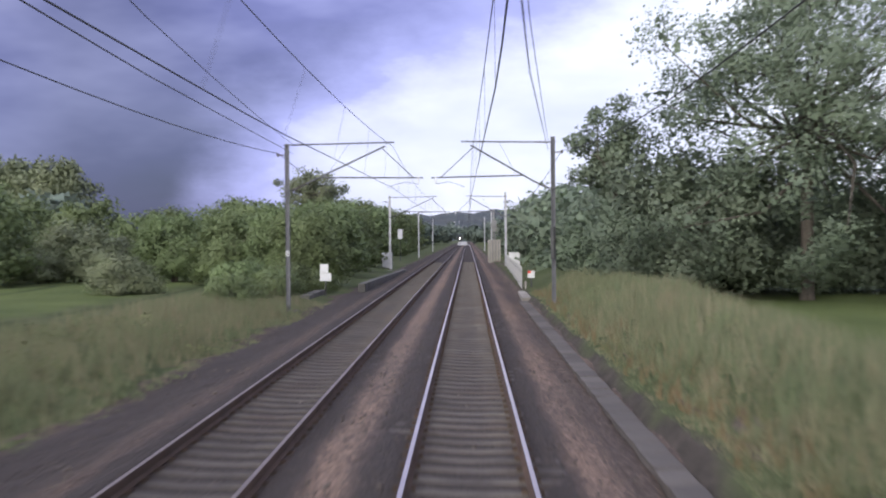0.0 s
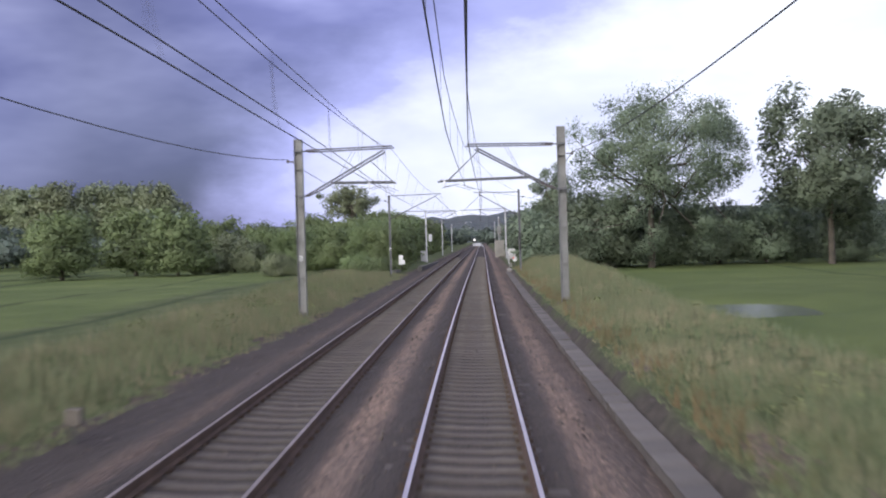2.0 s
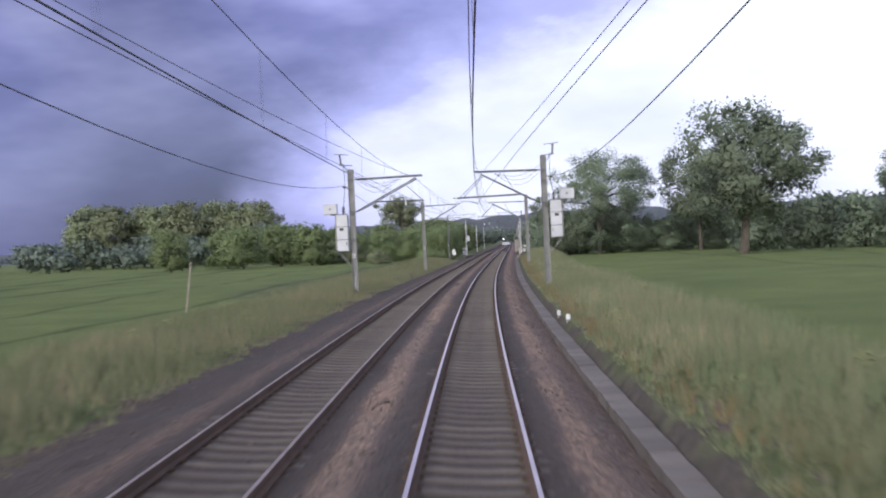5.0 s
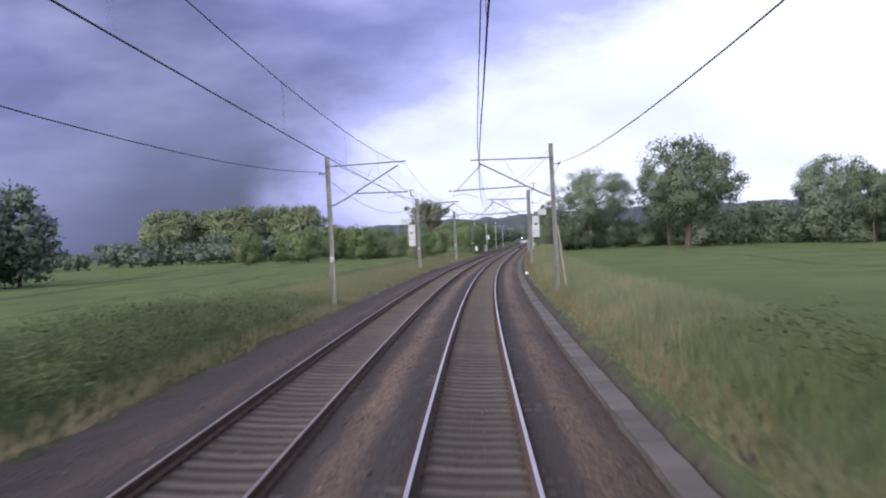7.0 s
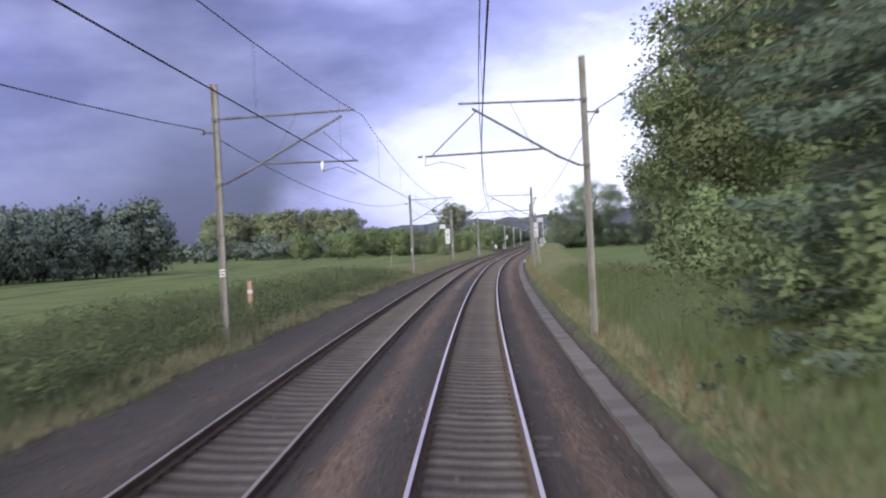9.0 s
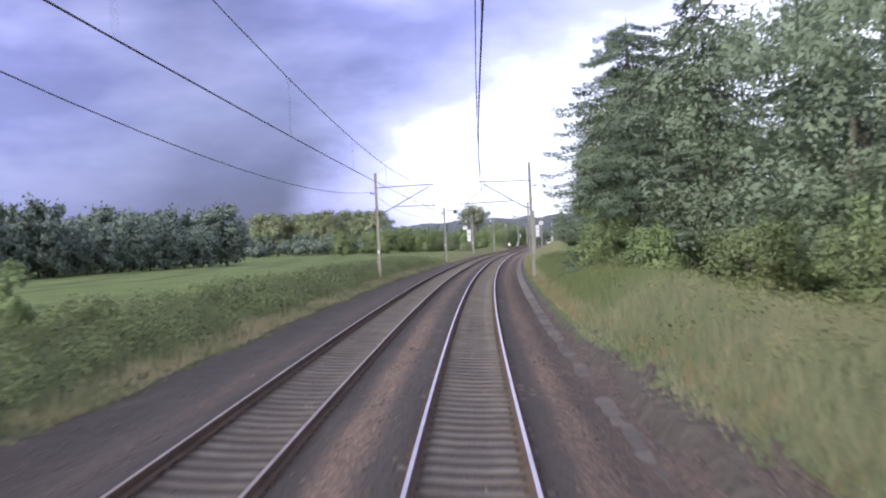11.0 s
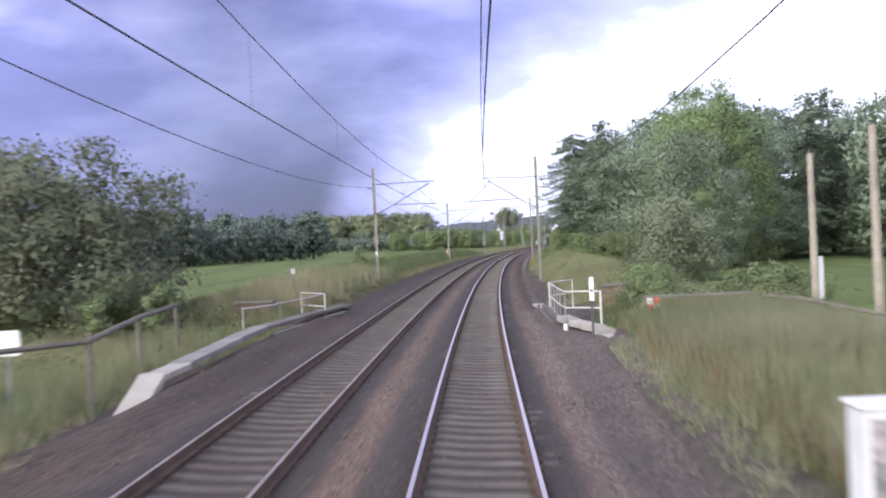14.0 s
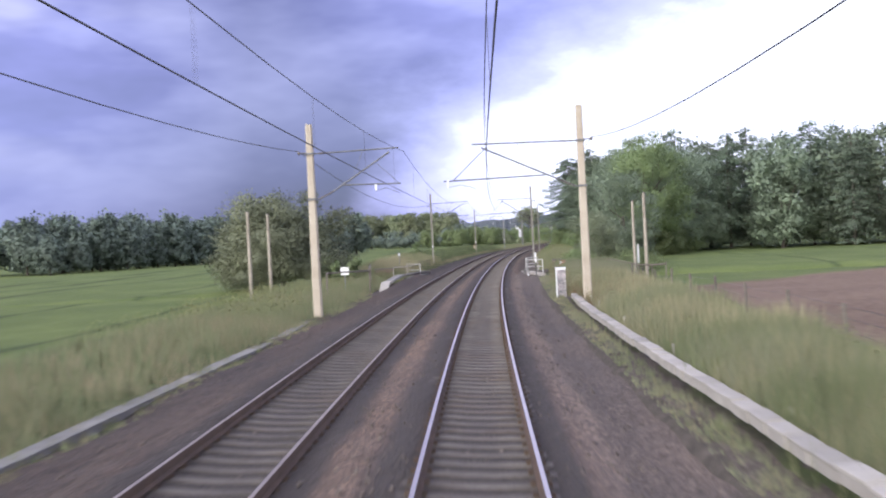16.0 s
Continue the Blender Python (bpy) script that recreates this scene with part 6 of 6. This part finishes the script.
# hedge tree by the left field
field_t = tree("hedge_tree", 46, 8.8, 6.3, .2, 120, 1.2, 300, .09, M_BROWNLEAF, "broad hedge tree with brownish green leaves", trunk=.18, limbs=14, stems=3, hollow=.4, skirt=.4, inner=24, fill=.15)
plant(field_t, [(301.2, -17.2, 1.0, 0), (297, -20.5, .55, 130)], "hedge trees by the field")
bramble = tree("bramble_bush", 49, 1.9, 2.0, .02, 26, .55, 100, .066, M_HEDGE, "low sprawling bramble bush on the bank", "bush", trunk=.04, limbs=3, stems=2, skirt=.8, fill=.18)
rb = random.Random(41)
plant(bramble, [(206 + 5.6 * k + rb.uniform(-2, 2), -10.6 - rb.uniform(0, 4.2), rb.uniform(.4, .75), rb.uniform(0, 360)) for k in range(13)] + [(301.5, 6.6, .85, 20), (302.5, 8.2, .95, 140), (303.6, 5.2, .66, 80), (304.4, 6.8, .8, 300), (306.6, 5.7, .7, 40), (302, 10, 1.0, 220), (299.5, 11.5, 1.05, 10), (296, 7.2, .7, 100), (300.5, -13.5, .7, 60), (304, -10.2, .8, 200), (-62.5, -9.9, .95, 30), (-58.5, -10.2, .85, 130), (-54.5, -9.6, .7, 220), (-65.5, -8.9, .7, 310), (-50.5, -10.8, .8, 75), (-60.5, -12.4, 1.05, 170)], "bramble bushes")
sap = tree("sapling", 47, 3.8, 1.05, .3, 18, .45, 120, .085, M_HEDGE, "slim sapling beside the hedge", trunk=.05, limbs=6)
plant(sap, [(308, -10.2, .7, 0), (311, -11.2, .5, 50), (244.8, -11.9, .62, 80)], "saplings")


def far_trees(name, label, spots, mat, seed, leaf=.8, per=18, blobs=20):
    """Distant trees, too far to count, as one mesh."""
    r = np.random.default_rng(seed)
    out = []
    for s, e, h, rx in spots:
        B = crown_blobs(r, blobs, h, .2, rx, rx * .36)
        x, y = line(s, e)
        p, d = crown_points(r, B, per)
        q, dq, rad = inner_points(r, B, 6)
        at = [float(x), float(y), gz_at(s, e)]
        out.append((p + at, d, np.full(len(p), leaf)))
        out.append((q + at, dq, .42 * rad))
    p, d, sizes = (np.concatenate([o[k] for o in out]) for k in range(3))
    ob = new(name, leaf_mesh(name, r, p, d, .8, sizes, mat))
    return tagged(ob, label, "trees", kind="stuff")


rf = random.Random(23)
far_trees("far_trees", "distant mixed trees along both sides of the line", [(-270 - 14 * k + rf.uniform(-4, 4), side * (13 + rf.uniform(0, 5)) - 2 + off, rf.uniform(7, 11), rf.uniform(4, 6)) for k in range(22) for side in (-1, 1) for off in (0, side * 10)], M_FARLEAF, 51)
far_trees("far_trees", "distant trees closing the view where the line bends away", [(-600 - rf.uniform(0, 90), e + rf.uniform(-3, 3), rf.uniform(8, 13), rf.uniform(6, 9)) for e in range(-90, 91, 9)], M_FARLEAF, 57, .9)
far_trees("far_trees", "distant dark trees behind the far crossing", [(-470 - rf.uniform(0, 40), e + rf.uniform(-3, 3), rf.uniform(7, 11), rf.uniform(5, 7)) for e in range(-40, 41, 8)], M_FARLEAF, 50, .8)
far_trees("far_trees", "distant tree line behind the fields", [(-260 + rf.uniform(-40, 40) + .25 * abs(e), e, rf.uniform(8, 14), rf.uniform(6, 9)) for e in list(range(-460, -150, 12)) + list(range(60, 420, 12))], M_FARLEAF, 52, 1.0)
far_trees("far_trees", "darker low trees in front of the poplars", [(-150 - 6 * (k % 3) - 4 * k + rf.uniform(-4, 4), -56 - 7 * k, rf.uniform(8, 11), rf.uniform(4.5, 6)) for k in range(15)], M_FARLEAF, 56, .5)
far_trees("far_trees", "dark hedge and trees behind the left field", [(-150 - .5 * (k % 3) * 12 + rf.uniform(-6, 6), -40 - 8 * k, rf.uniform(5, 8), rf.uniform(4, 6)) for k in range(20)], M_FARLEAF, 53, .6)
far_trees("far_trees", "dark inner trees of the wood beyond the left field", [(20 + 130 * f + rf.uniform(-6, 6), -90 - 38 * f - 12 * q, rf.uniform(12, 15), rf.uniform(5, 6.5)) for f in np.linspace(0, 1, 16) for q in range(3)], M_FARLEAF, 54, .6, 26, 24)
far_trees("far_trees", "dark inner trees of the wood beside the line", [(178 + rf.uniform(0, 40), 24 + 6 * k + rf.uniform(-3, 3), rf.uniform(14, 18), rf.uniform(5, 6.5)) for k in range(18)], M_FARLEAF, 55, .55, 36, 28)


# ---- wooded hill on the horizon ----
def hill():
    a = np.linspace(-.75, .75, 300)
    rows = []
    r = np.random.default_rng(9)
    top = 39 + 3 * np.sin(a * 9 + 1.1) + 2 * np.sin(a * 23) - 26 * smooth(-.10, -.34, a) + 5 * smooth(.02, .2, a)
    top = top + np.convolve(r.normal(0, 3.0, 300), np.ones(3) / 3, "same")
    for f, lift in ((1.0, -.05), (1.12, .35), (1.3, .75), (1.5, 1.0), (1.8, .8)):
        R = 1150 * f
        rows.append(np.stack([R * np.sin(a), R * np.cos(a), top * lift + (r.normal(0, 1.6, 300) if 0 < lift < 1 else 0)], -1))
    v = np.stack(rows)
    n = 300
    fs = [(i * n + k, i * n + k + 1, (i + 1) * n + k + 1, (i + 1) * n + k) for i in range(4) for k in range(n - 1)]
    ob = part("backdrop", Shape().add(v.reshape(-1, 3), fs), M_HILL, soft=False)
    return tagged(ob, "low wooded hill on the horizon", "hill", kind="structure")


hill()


# ---- grass and weeds ----
def blades(name, label, n, spot, tall, mat, seed, width=.013):
    """Grass blades. spot(r, n) gives s, e; tall(s, e, r) gives heights."""
    r = np.random.default_rng(seed)
    s, e = spot(r, n)
    x, y = line(s, e)
    z = ground_z(s, e) - .03
    h = tall(s, e, r)
    a, lean = r.uniform(-1.5, 1.5, n), r.normal(0, .45, n) * h
    w = width * r.uniform(.6, 1.5, n)
    cx, cy = np.cos(a), np.sin(a)
    lx, ly = -cy * lean, cx * lean
    p = lambda k, q, f: np.stack([x + k * cx * w + lx * f, y + k * cy * w + ly * f, z + h * q], -1)
    soft_n = r.normal(0, .22, (n, 3)) + [0, -.25, 1]
    me = quads(name, np.stack([p(-1.15, 0, 0), p(1.15, 0, 0), p(0, 1, 1)], 1), mat, 3, soft_n / np.linalg.norm(soft_n, axis=1, keepdims=True))
    tagged(new(name, me), label, "grass", kind="stuff")


def clustered(r, n, lo, hi, step, spread):
    c = r.uniform(lo, hi, max(2, n // step))
    return np.repeat(c, step)[:n] + r.normal(0, spread, n)


RIGHT_TALL = ([-60, -12, 0, 28, 48, 100, 130, 200, 285, 300, 312, 330, 400], [.74, .7, .36, .36, .62, .66, .6, .55, .68, .7, .8, .75, .7])
LEFT_TALL = ([-60, 100, 130, 290, 310, 400], [.62, .55, .66, .66, .6, .55])


def verge_right(r, n, lo=-60, hi=390):
    n2 = n // 12 + 1
    s = np.repeat(r.uniform(lo, hi, n2), 12)[:n] + r.normal(0, .12, n)
    e = np.repeat(3.2 + 6.7 * r.beta(1.0, 1.5, n2), 12)[:n] + r.normal(0, .12, n)
    e = e + .45 * smooth(235, 262, s) * (1 - smooth(292, 299, s))
    e = np.where((s > 329) & (np.abs(e - 4.15) < .3), e + .7, e)
    e = np.where((s > 297) & (s < 309) & (e < 5.2), e + 3, e)
    e = np.where((s >= 309) & (s < 314.5) & (e < 4.3), e + 1.5, e)
    e = np.where((s > 318) & (e > 7.4), 5.0 + (e - 7.4), e)
    return s, np.maximum(e, 3.25)


def verge_left(r, n, lo=-55, hi=390):
    n2 = n // 12 + 1
    s = np.repeat(r.uniform(lo, hi, n2), 12)[:n] + r.normal(0, .12, n)
    e = np.repeat(-7.2 - 7.5 * r.beta(1.0, 1.4, n2), 12)[:n] + r.normal(0, .12, n)
    e = np.where((s > 294) & (s < 327) & (e > -7.6), e - 1.2, e)
    return s, np.minimum(e + .45, -6.7)


def grass_h(s, e, r):
    wave = .8 + .2 * np.sin(s * .21 + np.sin(e * .9)) * np.sin(s * .067 + 1)
    edge = np.where(e > 0, smooth(3.2, 5.0, e), smooth(-6.7, -8.6, e))
    tall = np.where(e > 0, np.interp(s, *RIGHT_TALL), np.interp(s, *LEFT_TALL))
    return (.12 + tall * edge * wave) * r.uniform(.45, 1.25, len(s))


def straw_right(r, n):
    s, e = verge_right(r, n)
    return s, 3.45 + (e - 3.4) * np.where((s < 135) | (s > 300), .85, np.where(s < 150, .5, np.where(s > 235, .85, .14)))


def dock_right(r, n):
    s, e = verge_right(r, n)
    return s, 3.4 + (e - 3.25) * .22 + np.where(s > 235, .55, 0.0) + np.where(s > 325, .95, 0.0)


def straw_left(r, n):
    s, e = verge_left(r, n)
    return s, -7.0 + (e + 7.0) * np.where((s < 112) | (s > 255), .95, .12)


blades("verge_grass", "long green grass on the bank beside the line", 62000, lambda r, n: verge_right(r, n, -60, 160), grass_h, M_GRASS, 61, .012)
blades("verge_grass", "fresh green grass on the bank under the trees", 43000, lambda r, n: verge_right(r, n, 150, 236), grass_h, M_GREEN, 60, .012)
blades("verge_grass", "long olive grass on the bank towards the bridge", 34000, lambda r, n: verge_right(r, n, 230, 300), grass_h, M_GRASS, 59, .012)
blades("verge_grass", "dry pale grass between the raised trough and the field", 42000, lambda r, n: verge_right(r, n, 298, 390), grass_h, M_DRY, 58, .011)
blades("verge_grass", "long green grass along the far side of the line", 58000, lambda r, n: verge_left(r, n, -55, 132), grass_h, M_GRASS, 62, .013)
blades("verge_grass", "rank dark green grass on the bank of the far side", 84000, lambda r, n: verge_left(r, n, 118, 300), grass_h, M_LUSH, 67, .013)
blades("verge_grass", "green grass between the far track and the fields", 40000, lambda r, n: verge_left(r, n, 292, 390), grass_h, M_GRASS, 68, .013)
blades("verge_grass", "buff seeding grass along the edge of the ballast", 128000, straw_right, grass_h, M_STRAW, 63, .008)
blades("verge_grass", "rusty brown dock and dead grass along the edge of the verge", 26000, dock_right, lambda s, e, r: r.uniform(.15, .5, len(s)), M_DOCK, 69, .011)
blades("verge_grass", "rusty seeding dock in the bank above the cess", 9000, lambda r, n: (clustered(r, n, 314, 346, 30, .5), 4.2 + 3.2 * r.beta(1.2, 1.6, n)), lambda s, e, r: r.uniform(.35, .85, len(s)), M_DOCK, 56, .011)
blades("verge_grass", "buff seeding grass beside the far track", 104000, straw_left, grass_h, M_STRAW, 64, .009)


def clumps_left(r, n):
    spots = [(s, -8.2 - 2.6 * (k % 3) / 2) for k, s in enumerate(np.arange(262, 300, 1.6))]
    i = r.integers(0, len(spots), n)
    q = np.array(spots)[i]
    return q[:, 0] + r.normal(0, .45, n), q[:, 1] + r.normal(0, .35, n)


def clumps_right(r, n):
    i = r.integers(0, 40, n)
    return 316 + 1.75 * i + r.normal(0, .5, n), 5.2 + 2.1 * ((i * 7) % 5) / 4 + r.normal(0, .4, n)


blades("tall_grass", "tall pale tussocks of seeding grass beside the far track", 15000, clumps_left, lambda s, e, r: r.uniform(.4, 1.3, len(s)), M_STRAW, 65)
blades("tall_grass", "tall pale tussocks of grass behind the raised trough", 20000, clumps_right, lambda s, e, r: r.uniform(.35, 1.05, len(s)), M_STRAW, 66)


def growth_by_wall(r, n):
    i = r.integers(0, 26, n)
    return 312.2 + .42 * i + r.normal(0, .3, n), 5.3 + 3.0 * ((i * 11) % 7) / 6 + r.normal(0, .35, n)


blades("tall_grass", "rank pale grass and seed heads in front of the brick wing wall", 14000, growth_by_wall, lambda s, e, r: r.uniform(.6, 1.35, len(s)), M_DRY, 57, .011)


def weeds(name, label, spots, mat, seed, leaf=.04, per=74):
    """Low leafy weeds and brambles as one mesh. spots: s, e, height, radius."""
    r = np.random.default_rng(seed)
    out = []
    for s, e, h, rx in spots:
        x, y = line(s, e)
        p = r.normal(0, .45, (per, 3)) * [rx, rx, 0]
        p[:, 2] = h * np.sqrt(r.uniform(.02, 1, per)) * np.exp(-(p[:, 0] ** 2 + p[:, 1] ** 2) / (rx * rx * 1.4))
        out.append(p + [float(x), float(y), gz_at(s, e)])
    p = np.concatenate(out)
    ob = new(name, leaf_mesh(name, r, p, r.normal(0, .35, p.shape) + [0, -.5, .8], 1.0, leaf, mat))
    return tagged(ob, label, "weeds", kind="stuff")


rq = random.Random(31)
weeds("weeds", "green nettles and brambles beside the far track", [(rq.uniform(118, 268), -7.8 - 6.0 * rq.random() ** 1.2, rq.uniform(.6, 1.15), rq.uniform(.5, 1.0)) for k in range(760)], M_WEED, 71)
weeds("weeds", "dense dark green nettles beside the far track", [(rq.uniform(132, 262), -7.8 - 5.5 * rq.random(), rq.uniform(.6, 1.1), rq.uniform(.5, .9)) for k in range(560)], M_NETTLE, 77)
weeds("weeds", "tall rank weeds under the trees by the line", [(rq.uniform(152, 205), 5.4 + 6.0 * rq.random(), rq.uniform(.6, 1.15), rq.uniform(.6, 1.1)) for k in range(250)], M_WEED, 76)
weeds("weeds", "green nettles and low scrub on the bank", [(rq.uniform(200, 298), 4.8 + 5.0 * rq.random() ** .7, rq.uniform(.6, 1.2), rq.uniform(.5, 1.0)) for k in range(150)], M_SCRUB, 72)
weeds("weeds", "scattered green weeds in the long grass", [(rq.uniform(-60, 110), (4.2 + 4.5 * rq.random()) if k % 2 else (-7.8 - 5 * rq.random()), rq.uniform(.3, .75), rq.uniform(.4, .9)) for k in range(70)], M_SCRUB, 73)
weeds("weeds", "dense weeds in the stream bed by the bridge", [(305 + rq.uniform(-4.5, 4.5), (4.4 + 9 * rq.random()) if k % 2 else (-8.2 - 8 * rq.random()), rq.uniform(.8, 1.6), rq.uniform(.6, 1.1)) for k in range(160)], M_WEED, 74)
weeds("weeds", "rank green weeds in front of the field", [(rq.uniform(300, 345), -9 - 8 * rq.random(), rq.uniform(.5, 1.0), rq.uniform(.6, 1.1)) for k in range(170)], M_SCRUB, 75)
weeds("weeds", "green nettles in the verge of the far track", [(rq.uniform(-35, 14), -8.6 - 4.5 * rq.random(), rq.uniform(.5, .95), rq.uniform(.5, .9)) for k in range(70)], M_WEED, 78)
weeds("weeds", "leafy low weeds among the grass of the bank", [(rq.uniform(232, 297), 4.4 + 3.6 * rq.random(), rq.uniform(.4, .8), rq.uniform(.5, .9)) for k in range(90)], M_SCRUB, 79)
weeds("weeds", "leafy low weeds among the dry grass", [(rq.uniform(314, 388), 4.8 + 3.2 * rq.random(), rq.uniform(.35, .7), rq.uniform(.4, .8)) for k in range(110)], M_SCRUB, 80)
